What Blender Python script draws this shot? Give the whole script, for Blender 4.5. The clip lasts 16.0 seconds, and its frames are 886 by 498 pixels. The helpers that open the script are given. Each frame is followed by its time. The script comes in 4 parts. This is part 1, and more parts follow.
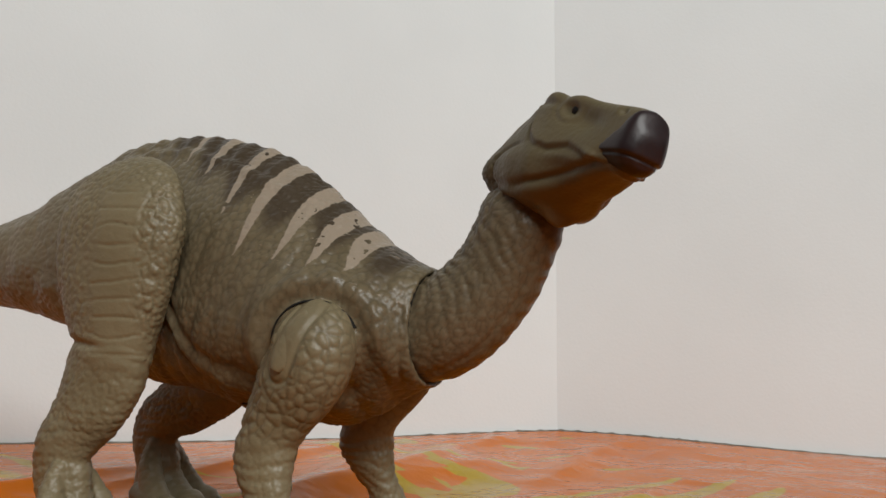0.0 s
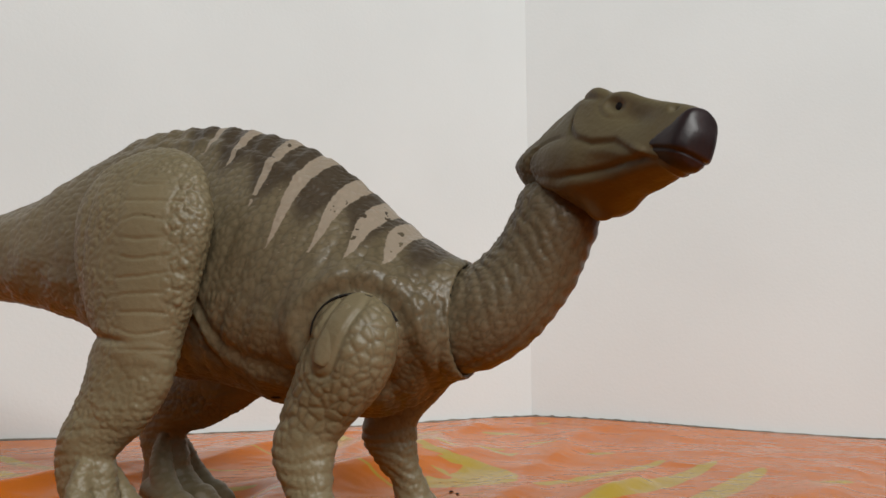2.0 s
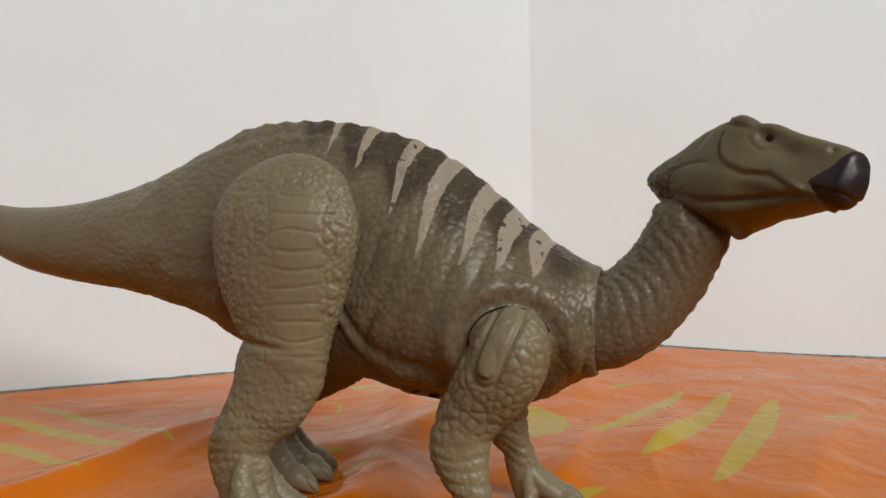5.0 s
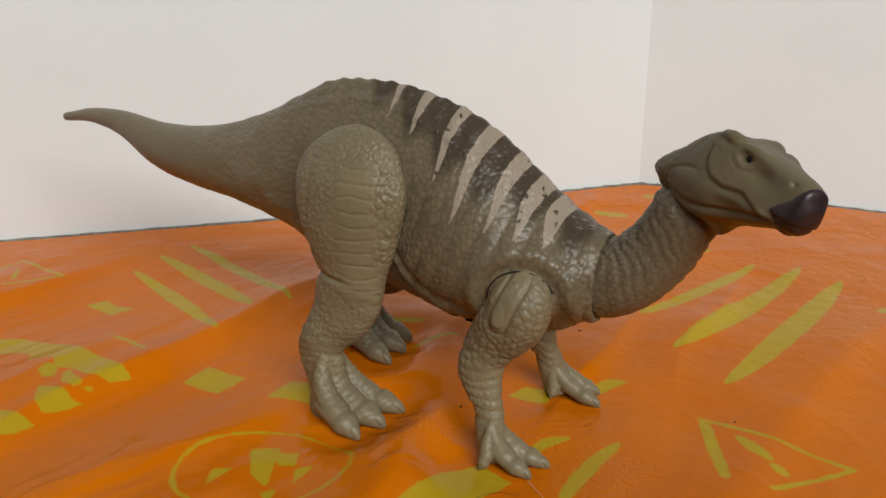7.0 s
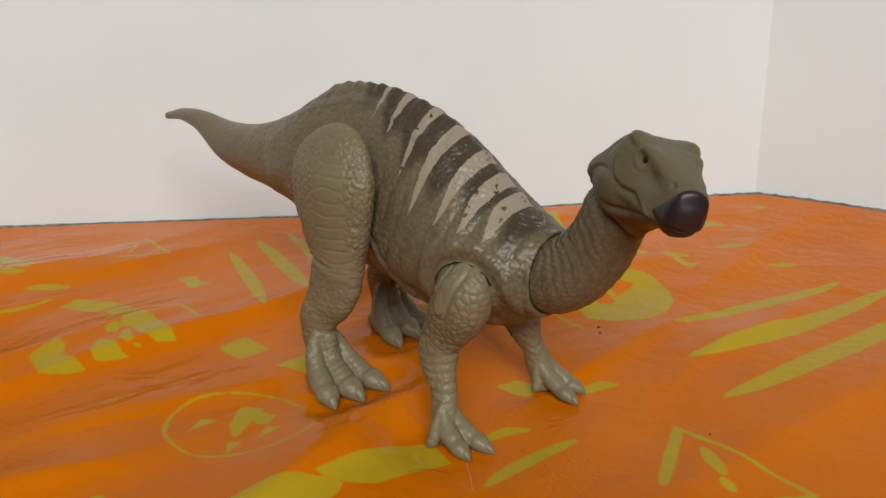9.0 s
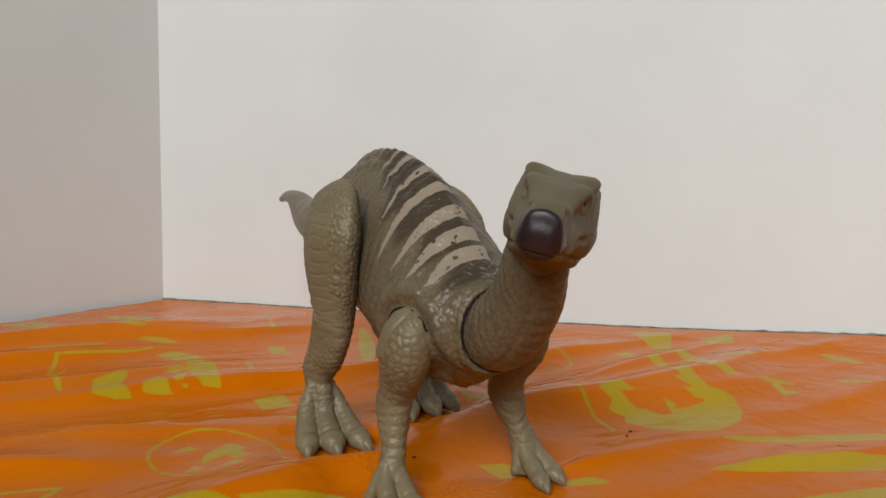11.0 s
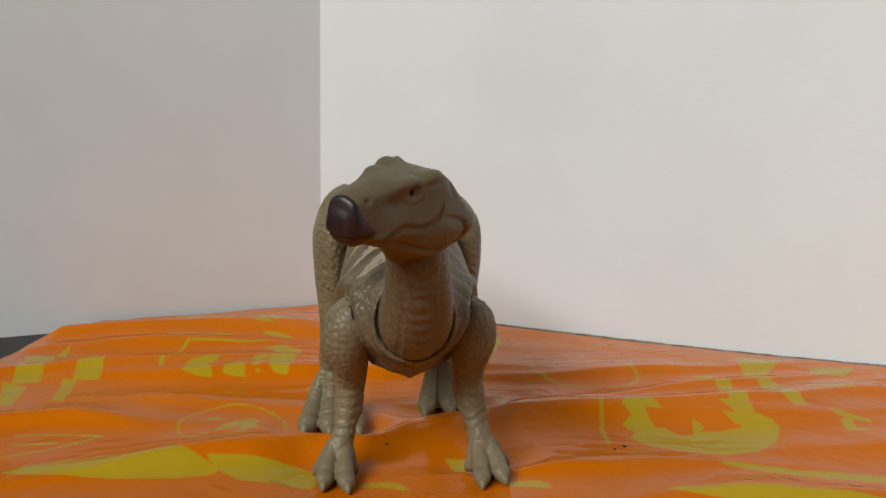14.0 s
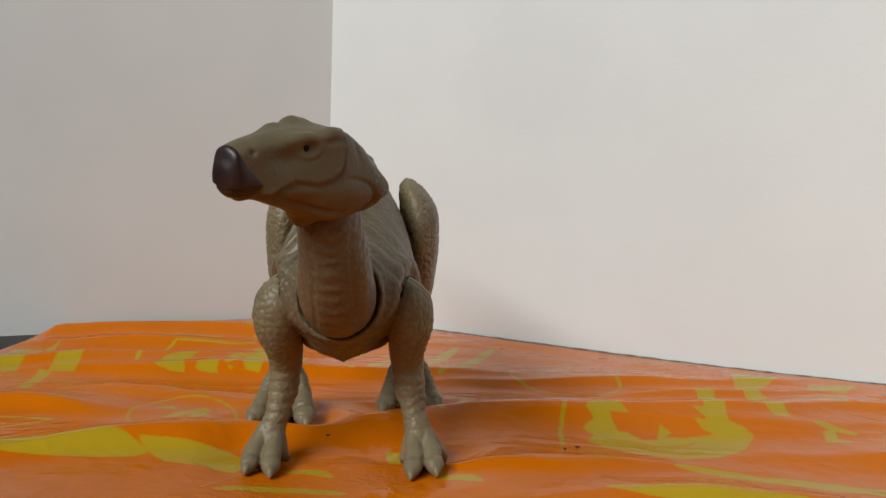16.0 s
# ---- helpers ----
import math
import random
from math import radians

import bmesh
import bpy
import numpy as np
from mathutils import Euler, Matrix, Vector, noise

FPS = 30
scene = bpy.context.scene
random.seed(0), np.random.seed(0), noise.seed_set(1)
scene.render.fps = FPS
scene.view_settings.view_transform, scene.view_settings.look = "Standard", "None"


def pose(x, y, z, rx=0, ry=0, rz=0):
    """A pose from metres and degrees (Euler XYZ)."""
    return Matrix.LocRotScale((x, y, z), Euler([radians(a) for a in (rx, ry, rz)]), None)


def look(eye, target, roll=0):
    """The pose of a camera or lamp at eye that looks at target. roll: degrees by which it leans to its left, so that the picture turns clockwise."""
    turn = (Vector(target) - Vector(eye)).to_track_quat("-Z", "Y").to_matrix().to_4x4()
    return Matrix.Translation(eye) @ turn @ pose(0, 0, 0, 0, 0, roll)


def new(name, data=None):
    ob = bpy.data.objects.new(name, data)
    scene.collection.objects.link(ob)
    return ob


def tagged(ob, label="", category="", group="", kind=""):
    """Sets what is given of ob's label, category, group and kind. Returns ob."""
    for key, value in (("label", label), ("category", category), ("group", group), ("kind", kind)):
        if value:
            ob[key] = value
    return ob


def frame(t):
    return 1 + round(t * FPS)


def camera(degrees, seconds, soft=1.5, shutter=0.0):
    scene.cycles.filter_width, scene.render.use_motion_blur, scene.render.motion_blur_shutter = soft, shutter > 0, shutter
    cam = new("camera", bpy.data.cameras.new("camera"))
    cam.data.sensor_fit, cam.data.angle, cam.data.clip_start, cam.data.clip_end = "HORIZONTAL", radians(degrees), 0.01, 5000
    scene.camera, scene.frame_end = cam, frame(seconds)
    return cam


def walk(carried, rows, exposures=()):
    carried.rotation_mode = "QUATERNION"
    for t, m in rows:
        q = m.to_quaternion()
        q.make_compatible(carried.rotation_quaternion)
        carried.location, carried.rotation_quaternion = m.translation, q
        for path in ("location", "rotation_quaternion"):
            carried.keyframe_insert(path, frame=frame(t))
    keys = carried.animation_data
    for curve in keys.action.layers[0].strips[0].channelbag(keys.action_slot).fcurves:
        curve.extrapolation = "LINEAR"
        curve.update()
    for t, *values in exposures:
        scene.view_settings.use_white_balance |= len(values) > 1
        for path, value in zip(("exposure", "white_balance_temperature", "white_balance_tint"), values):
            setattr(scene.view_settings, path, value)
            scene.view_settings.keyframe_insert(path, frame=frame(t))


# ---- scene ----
cam = camera(57.0, 16.0)
PATH = [
    (0, (0.01568, -0.00816, 0.05671), (-0.05979, 0.98175, 0.17664), 2.21),
    (0.5, (0.01019, -0.00912, 0.05792), (-0.04786, 0.98234, 0.17471), 2.12),
    (1, (0.00577, -0.00978, 0.05716), (-0.03771, 0.98280, 0.17069), 2.05),
    (1.5, (0.00012, -0.00971, 0.05687), (-0.02147, 0.98392, 0.16746), 1.74),
    (2, (-0.00772, -0.01067, 0.05737), (-0.00950, 0.98375, 0.16292), 1.55),
    (2.5, (-0.01692, -0.01080, 0.05647), (0.00348, 0.98370, 0.15917), 1.46),
    (3, (-0.03290, -0.01480, 0.05652), (0.00934, 0.97932, 0.15615), 1.54),
    (3.5, (-0.04643, -0.01530, 0.05684), (0.02560, 0.97749, 0.15267), 1.42),
    (4, (-0.06407, -0.01307, 0.05939), (0.05097, 0.97724, 0.13714), 0.95),
    (4.2, (-0.06445, -0.01301, 0.06094), (0.04696, 0.97873, 0.12462), 0.79),
    (6.3, (-0.05693, -0.04592, 0.14511), (-0.04901, 0.92081, -0.11058), 3.11),
    (6.5, (-0.04992, -0.04897, 0.14888), (-0.07112, 0.90884, -0.13772), 2.81),
    (7, (-0.02823, -0.05535, 0.15603), (-0.12592, 0.88283, -0.17604), 1.70),
    (7.5, (0.00196, -0.05727, 0.16013), (-0.17041, 0.86452, -0.18715), 0.30),
    (8, (0.02477, -0.05580, 0.16060), (-0.21209, 0.85201, -0.18547), -0.61),
    (8.2, (0.03125, -0.05565, 0.16037), (-0.22781, 0.84701, -0.18330), -0.80),
    (10.3, (0.12019, -0.02646, 0.13862), (-0.43123, 0.77446, -0.09473), -0.14),
    (10.5, (0.12977, -0.01958, 0.13292), (-0.45158, 0.76744, -0.07354), -0.21),
    (11, (0.15150, -0.00600, 0.12080), (-0.50226, 0.73878, -0.01298), 0.47),
    (11.5, (0.17843, 0.01039, 0.11650), (-0.55717, 0.68371, 0.04215), 0.09),
    (12, (0.19437, 0.02127, 0.11428), (-0.58306, 0.64442, 0.02899), -0.45),
    (12.5, (0.21176, 0.03394, 0.11586), (-0.59468, 0.61533, 0.00800), -0.84),
    (13, (0.22427, 0.03879, 0.11356), (-0.60651, 0.58354, -0.00062), -0.92),
    (13.5, (0.23482, 0.05644, 0.11159), (-0.61773, 0.56747, 0.00201), -0.61),
    (14, (0.23780, 0.07509, 0.11110), (-0.63586, 0.55192, 0.01439), -0.22),
    (14.5, (0.24594, 0.08790, 0.10806), (-0.64554, 0.53366, 0.02708), -0.10),
    (15, (0.25134, 0.10020, 0.10263), (-0.65227, 0.52274, 0.03232), -0.05),
    (15.5, (0.25130, 0.11137, 0.09887), (-0.65706, 0.52516, 0.03835), 0.26),
    (16, (0.24874, 0.11721, 0.09016), (-0.66025, 0.53105, 0.04036), 0.81),
]
EXPOSURES = [(0.0, -0.11), (3.5, 0.02), (7.0, 0.07), (10.5, -0.02), (12.0, -0.12), (13.5, -0.06), (16.0, -0.03)]
walk(cam, [(t, look(eye, target, roll)) for t, eye, target, roll in PATH], EXPOSURES)

# ---- light: one large window behind the first camera, in a plain room ----
world = bpy.data.worlds.new("world")
world.use_nodes = True
scene.world = world
sky = world.node_tree.nodes.new("ShaderNodeTexSky")
sky.sky_type, sky.sun_disc, sky.sun_elevation, sky.sun_rotation = "NISHITA", False, radians(40), radians(200)
background = world.node_tree.nodes["Background"]
world.node_tree.links.new(sky.outputs[0], background.inputs[0])
background.inputs[1].default_value = 0.1

ROOM = (-2.0, 3.4, -2.55, 1.6, -0.76, 3.30)          # x, x, y, y, z, z
WINDOW = (-0.02, 3.22, 1.50, 3.04)                  # x, x, z, z in the wall at the lowest y
lamp = bpy.data.lights.new("window_light", "AREA")
lamp.shape, lamp.size, lamp.size_y, lamp.energy, lamp.color = "RECTANGLE", 3.20, 1.48, 207.0, (0.975, 1.0, 0.962)
window_light = new("window_light", lamp)
window_light.matrix_world = look((1.60, ROOM[2] + 0.02, 2.27), (1.60, 0.0, 2.27))


# ---- materials ----
def material(name, rough=0.5, spec=0.5):
    m = bpy.data.materials.new(name)
    m.use_nodes = True
    b = m.node_tree.nodes["Principled BSDF"]
    b.inputs["Roughness"].default_value, b.inputs["Specular IOR Level"].default_value = rough, spec
    return m, m.node_tree, b


def node(tree, kind, **values):
    n = tree.nodes.new(kind)
    for key, value in values.items():
        n.inputs[key.replace("_", " ")].default_value = value
    return n


def noise_node(tree, scale, detail=3.0, rough=0.5):
    n = node(tree, "ShaderNodeTexNoise", Scale=scale, Detail=detail, Roughness=rough)
    at = tree.nodes.new("ShaderNodeTexCoord")
    tree.links.new(at.outputs["Object"], n.inputs["Vector"])
    return n.outputs["Fac"]


def ramp(tree, source, low, high, lo=0.35, hi=0.65):
    r = tree.nodes.new("ShaderNodeValToRGB")
    r.color_ramp.elements[0].position, r.color_ramp.elements[1].position = lo, hi
    r.color_ramp.elements[0].color, r.color_ramp.elements[1].color = (*low, 1), (*high, 1)
    tree.links.new(source, r.inputs[0])
    return r.outputs[0]


def maths(tree, kind, a, b=0.0):
    n = tree.nodes.new("ShaderNodeMath")
    n.operation = kind
    for socket, v in zip(n.inputs, (a, b)):
        if isinstance(v, (int, float)):
            socket.default_value = v
        else:
            tree.links.new(v, socket)
    return n.outputs[0]


def mixed(tree, fac, a, b):
    n = tree.nodes.new("ShaderNodeMix")
    n.data_type = "RGBA"
    for socket, v in ((n.inputs[0], fac), (n.inputs[6], a), (n.inputs[7], b)):
        if isinstance(v, tuple):
            socket.default_value = (*v, 1)
        elif isinstance(v, (int, float)):
            socket.default_value = v
        else:
            tree.links.new(v, socket)
    return n.outputs[2]


def bump(tree, b, height, strength, distance):
    n = node(tree, "ShaderNodeBump", Strength=strength, Distance=distance)
    tree.links.new(height, n.inputs["Height"])
    tree.links.new(n.outputs[0], b.inputs["Normal"])


def attribute(tree, name):
    n = tree.nodes.new("ShaderNodeAttribute")
    n.attribute_name = name
    return n.outputs["Fac"]


def soft_material(name, low, high, scale, rough=0.6, spec=0.3, relief=0.0002, fine=900.0):
    m, tree, b = material(name, rough, spec)
    tree.links.new(ramp(tree, noise_node(tree, scale, 5.0), low, high, 0.3, 0.7), b.inputs["Base Color"])
    bump(tree, b, noise_node(tree, fine, 3.0), 0.4, relief)
    return m


def skin_material(name, low, high, rough, pebble):
    """Matt moulded plastic, darker in the creases, with a fine pebbled grain."""
    m, tree, b = material(name, rough, 0.36)
    base = ramp(tree, noise_node(tree, 60.0, 4.0), low, high, 0.3, 0.7)
    crease_amount = attribute(tree, "crease")
    base = mixed(tree, maths(tree, "MULTIPLY", crease_amount, 0.6), base, tuple(0.45 * c for c in low))
    grain = maths(tree, "MULTIPLY", noise_node(tree, 1500.0, 3.0), 0.5)
    if pebble:
        cell = node(tree, "ShaderNodeTexVoronoi", Scale=520.0)
        cell.feature = "SMOOTH_F1"
        at = tree.nodes.new("ShaderNodeTexCoord")
        tree.links.new(at.outputs["Object"], cell.inputs["Vector"])
        grain = maths(tree, "SUBTRACT", grain, maths(tree, "MULTIPLY", cell.outputs["Distance"], pebble))
    bump(tree, b, grain, 0.35, 0.0004)
    rr = maths(tree, "ADD", maths(tree, "MULTIPLY", noise_node(tree, 220.0, 3.0), 0.25), rough - 0.12)
    tree.links.new(rr, b.inputs["Roughness"])
    return m, tree, b, base


def plain_skin(name, low, high, rough, pebble=1.0):
    m, tree, b, base = skin_material(name, low, high, rough, pebble)
    tree.links.new(base, b.inputs["Base Color"])
    return m


def striped_skin(name, low, high, rough, pebble=1.0):
    """The body's plastic with sprayed dark bands and worn cream stripes; the attributes hold distances to their edges in millimetres."""
    m, tree, b, base = skin_material(name, low, high, rough, pebble)
    wobble = maths(tree, "MULTIPLY", maths(tree, "SUBTRACT", noise_node(tree, 420.0, 4.0, 0.6), 0.5), 2.2)
    dark = node(tree, "ShaderNodeMapRange", From_Min=-2.2, From_Max=3.5)
    tree.links.new(maths(tree, "ADD", attribute(tree, "dark"), wobble), dark.inputs[0])
    base = mixed(tree, maths(tree, "MULTIPLY", dark.outputs[0], 0.88), base, (0.046, 0.031, 0.019))
    cream = node(tree, "ShaderNodeMapRange", From_Min=-0.12, From_Max=0.12)
    tree.links.new(maths(tree, "ADD", attribute(tree, "cream"), maths(tree, "MULTIPLY", wobble, 0.55)), cream.inputs[0])
    chips = node(tree, "ShaderNodeMapRange", From_Min=0.335, From_Max=0.35)
    tree.links.new(noise_node(tree, 330.0, 2.0), chips.inputs[0])
    base = mixed(tree, maths(tree, "MULTIPLY", cream.outputs[0], chips.outputs[0]), base, (0.285, 0.225, 0.168))
    tree.links.new(base, b.inputs["Base Color"])
    return m


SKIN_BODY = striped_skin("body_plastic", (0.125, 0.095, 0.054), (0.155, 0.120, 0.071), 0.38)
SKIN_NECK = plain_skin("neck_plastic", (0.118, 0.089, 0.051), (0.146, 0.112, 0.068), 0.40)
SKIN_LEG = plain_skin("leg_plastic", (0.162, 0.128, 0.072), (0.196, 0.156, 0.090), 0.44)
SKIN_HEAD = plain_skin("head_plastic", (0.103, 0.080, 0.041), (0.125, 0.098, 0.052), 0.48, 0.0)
CLAW = soft_material("claw_plastic", (0.160, 0.128, 0.074), (0.190, 0.153, 0.090), 200.0, 0.42, 0.38, 0.0001, 1500.0)
BEAK = soft_material("beak_plastic", (0.014, 0.008, 0.009), (0.026, 0.014, 0.015), 150.0, 0.40, 0.45, 0.0001, 1500.0)
# near-black: paints the shade in the toy's gaps and slots, and colours the crumbs
DARK = soft_material("gap_shade_and_crumb", (0.006, 0.005, 0.004), (0.010, 0.008, 0.006), 200.0, 0.7)
EYE = soft_material("eye_paint", (0.085, 0.068, 0.042), (0.10, 0.08, 0.05), 300.0, 0.6)
PUPIL = soft_material("pupil_paint", (0.006, 0.005, 0.005), (0.010, 0.008, 0.008), 300.0, 0.65, 0.15)
BOARD = soft_material("white_card", (0.625, 0.63, 0.628), (0.665, 0.67, 0.668), 9.0, 0.62, 0.25, 0.0002, 500.0)
BOARD_EDGE = soft_material("card_edge", (0.45, 0.42, 0.38), (0.55, 0.52, 0.47), 300.0, 0.8)
EDGE = soft_material("dark_card_edge", (0.12, 0.095, 0.075), (0.32, 0.28, 0.24), 160.0, 0.85)
TABLE = soft_material("black_table", (0.012, 0.012, 0.013), (0.022, 0.021, 0.021), 40.0, 0.5)
# dark grey, so that the unseen walls and ceiling bounce little light
WALL = soft_material("room_paint", (0.11, 0.11, 0.11), (0.13, 0.13, 0.13), 3.0, 0.85, 0.2, 0.0008, 200.0)
FLOOR = soft_material("room_carpet", (0.10, 0.09, 0.08), (0.15, 0.14, 0.13), 30.0, 0.95, 0.1, 0.002, 300.0)


def sheet_material():
    """Thin glossy orange plastic with yellow print; the attribute holds the distance to the print's edge in millimetres."""
    m, tree, b = material("orange_plastic_sheet", 0.2, 0.065)
    base = ramp(tree, noise_node(tree, 14.0, 4.0), (0.515, 0.119, 0.001), (0.575, 0.143, 0.002), 0.3, 0.7)
    wobble = maths(tree, "MULTIPLY", maths(tree, "SUBTRACT", noise_node(tree, 150.0, 7.0, 0.68), 0.5), 2.4)
    ink = node(tree, "ShaderNodeMapRange", From_Min=-0.35, From_Max=0.35)
    tree.links.new(maths(tree, "ADD", attribute(tree, "print"), wobble), ink.inputs[0])
    base = mixed(tree, ink.outputs[0], base, (0.415, 0.268, 0.012))
    tree.links.new(base, b.inputs["Base Color"])
    tree.links.new(maths(tree, "ADD", maths(tree, "MULTIPLY", noise_node(tree, 60.0, 3.0), 0.20), 0.04), b.inputs["Roughness"])
    sharp = maths(tree, "ABSOLUTE", maths(tree, "SUBTRACT", noise_node(tree, 62.0, 2.0, 0.5), 0.5))      # fine crumpled creases
    patch = node(tree, "ShaderNodeMapRange", From_Min=0.50, From_Max=0.66)      # places where the film is crumpled hard
    tree.links.new(maths(tree, "ADD", noise_node(tree, 11.0, 2.0), maths(tree, "MULTIPLY", attribute(tree, "crumple"), 0.35)), patch.inputs[0])
    hard = maths(tree, "ABSOLUTE", maths(tree, "SUBTRACT", noise_node(tree, 210.0, 4.0, 0.6), 0.5))
    hard = maths(tree, "MULTIPLY", maths(tree, "MULTIPLY", hard, maths(tree, "ADD", maths(tree, "MULTIPLY", attribute(tree, "crumple"), 2.8), 0.9)), patch.outputs[0])
    both = maths(tree, "SUBTRACT", noise_node(tree, 48.0, 2.6, 0.5), maths(tree, "ADD", maths(tree, "MULTIPLY", sharp, 1.5), hard))
    bump(tree, b, both, 0.34, 0.002)
    return m


SHEET = sheet_material()


# ---- mesh helpers ----
def part(name, data, mat, parent=None, label=""):
    """Links mesh data (a bmesh or a mesh) as one object, under a thing or a part."""
    if isinstance(data, bmesh.types.BMesh):
        mesh = bpy.data.meshes.new(name)
        data.to_mesh(mesh)
        data.free()
    else:
        mesh = data
    mesh.materials.clear()
    mesh.materials.append(mat)
    ob = new(name, mesh)
    ob.parent = parent
    if label:
        tagged(ob, label)
    return ob


def box(x0, x1, y0, y1, z0, z1, bevel=0.0):
    bm = bmesh.new()
    m = Matrix.Translation(((x0 + x1) / 2, (y0 + y1) / 2, (z0 + z1) / 2)) @ Matrix.Diagonal((x1 - x0, y1 - y0, z1 - z0, 1))
    bmesh.ops.create_cube(bm, size=1.0, matrix=m)
    if bevel:
        bmesh.ops.bevel(bm, geom=list(bm.edges), offset=bevel, segments=2, affect="EDGES", profile=0.6)
    return bm


def mesh_from(verts, faces, smooth=True):
    mesh = bpy.data.meshes.new("mesh")
    mesh.from_pydata([tuple(v) for v in verts], [], [tuple(f) for f in faces])
    mesh.update()
    if smooth:
        mesh.polygons.foreach_set("use_smooth", [True] * len(mesh.polygons))
    return mesh


def smooth_rows(table, count, key=0):
    """Rows of a table, interpolated smoothly along the row number to that many rows."""
    table = np.array(table, float)
    n = len(table)
    x = np.linspace(0, n - 1, count)
    i = np.clip(x.astype(int), 0, n - 2)
    f = (x - i)[:, None]
    slope = np.gradient(table, axis=0)
    a, b, sa, sb = table[i], table[i + 1], slope[i], slope[i + 1]
    return (2 * f**3 - 3 * f**2 + 1) * a + (f**3 - 2 * f**2 + f) * sa + (3 * f**2 - 2 * f**3) * b + (f**3 - f**2) * sb


def rings_mesh(rings):
    """Closed rings of points, one after another, skinned and capped: vertices and faces."""
    rings = np.array(rings)
    k, n, _ = rings.shape
    verts = np.vstack([rings.reshape(-1, 3), rings[0].mean(0)[None], rings[-1].mean(0)[None]])
    faces = []
    for i in range(k - 1):
        for j in range(n):
            a, b = i * n + j, i * n + (j + 1) % n
            faces.append((a, b, b + n, a + n))
    for j in range(n):
        faces.append((k * n, (j + 1) % n, j))
        faces.append((k * n + 1, (k - 1) * n + j, (k - 1) * n + (j + 1) % n))
    return verts, faces


def tube(table, count=40, around=36, side=(0, 1, 0)):
    """A tube along rows of x, y, z, half width to the side, half width across, in millimetres."""
    rows = smooth_rows(table, count)
    path = rows[:, :3]
    tangent = np.gradient(path, axis=0)
    tangent /= np.linalg.norm(tangent, axis=1)[:, None]
    angle = np.linspace(0, 2 * np.pi, around, endpoint=False)
    rings = []
    for p, t, a, b in zip(path, tangent, rows[:, 3], rows[:, 4]):
        s = np.array(side, float)
        s -= t * (s @ t)
        s /= np.linalg.norm(s)
        c = np.cross(t, s)
        rings.append(p + np.outer(np.cos(angle) * max(a, 0.05), s) + np.outer(np.sin(angle) * max(b, 0.05), c))
    return rings_mesh(rings)


def fused(shells, voxel, rounds=2):
    """One watertight mesh (in millimetres) out of several closed shells."""
    verts, faces = [], []
    for v, f in shells:
        faces += [tuple(i + len(verts) for i in g) for g in f]
        verts += [tuple(p) for p in v]
    mesh = mesh_from(verts, faces)
    bm = bmesh.new()
    bm.from_mesh(mesh)
    bmesh.ops.recalc_face_normals(bm, faces=list(bm.faces))
    bm.to_mesh(mesh)
    bm.free()
    ob = bpy.data.objects.new("shells", mesh)
    scene.collection.objects.link(ob)
    remesh = ob.modifiers.new("remesh", "REMESH")
    remesh.mode, remesh.voxel_size = "VOXEL", voxel
    ease = ob.modifiers.new("ease", "SMOOTH")
    ease.factor, ease.iterations = 0.5, rounds
    depsgraph = bpy.context.evaluated_depsgraph_get()
    out = bpy.data.meshes.new_from_object(ob.evaluated_get(depsgraph))
    bpy.data.objects.remove(ob)
    return out


def points_of(mesh):
    co = np.empty(len(mesh.vertices) * 3)
    mesh.vertices.foreach_get("co", co)
    no = np.empty(len(mesh.vertices) * 3)
    mesh.vertex_normals.foreach_get("vector", no)
    return co.reshape(-1, 3), no.reshape(-1, 3)


def hashed(c, k):
    n = (c[:, 0] * 374761393 + c[:, 1] * 668265263 + c[:, 2] * 2147483647 + k * 1274126177) & 0x7FFFFFFF
    n = ((n ^ (n >> 13)) * 1274126177) & 0x7FFFFFFF
    return ((n ^ (n >> 16)) & 0xFFFF) / 65535.0


def cells(p, size):
    """For points: the distances to the nearest and second nearest of scattered seeds, in cell sizes."""
    q = p / size
    base = np.floor(q).astype(np.int64)
    d1, d2 = np.full(len(p), 9.0), np.full(len(p), 9.0)
    for i in (-1, 0, 1):
        for j in (-1, 0, 1):
            for k in (-1, 0, 1):
                c = base + np.array((i, j, k))
                seed = c + np.stack([hashed(c, 1), hashed(c, 2), hashed(c, 3)], 1)
                d = np.linalg.norm(seed - q, axis=1)
                d2 = np.minimum(d2, np.maximum(d, d1))
                d1 = np.minimum(d1, d)
    return d1, d2


def pebbles(p, size):
    """Rounded scales with creases between them, 0 in the crease to 1."""
    d1, d2 = cells(p, size)
    return np.clip((d2 - d1) * 2.2, 0, 1) ** 0.6


def value_noise(p, size):
    q = p / size
    base = np.floor(q).astype(np.int64)
    f = q - base
    f = f * f * (3 - 2 * f)
    total = np.zeros(len(p))
    for i in (0, 1):
        for j in (0, 1):
            for k in (0, 1):
                w = (f[:, 0] if i else 1 - f[:, 0]) * (f[:, 1] if j else 1 - f[:, 1]) * (f[:, 2] if k else 1 - f[:, 2])
                total += w * hashed(base + np.array((i, j, k)), 7)
    return total


def blob(p, centre, radii):
    return np.exp(-(((p - np.array(centre)) / np.array(radii)) ** 2).sum(1))


def finish(mesh, height, crease, attributes=(), scale=0.001):
    """Moves the points along their normals by height (millimetres), stores the creases and other values, and turns the mesh into metres."""
    co, no = points_of(mesh)
    co = (co + no * height[:, None]) * scale
    mesh.vertices.foreach_set("co", co.ravel())
    for name, values in (("crease", crease), *attributes):
        mesh.attributes.new(name, "FLOAT", "POINT").data.foreach_set("value", np.asarray(values, np.float32))
    mesh.polygons.foreach_set("use_smooth", [True] * len(mesh.polygons))
    mesh.update()
    return mesh


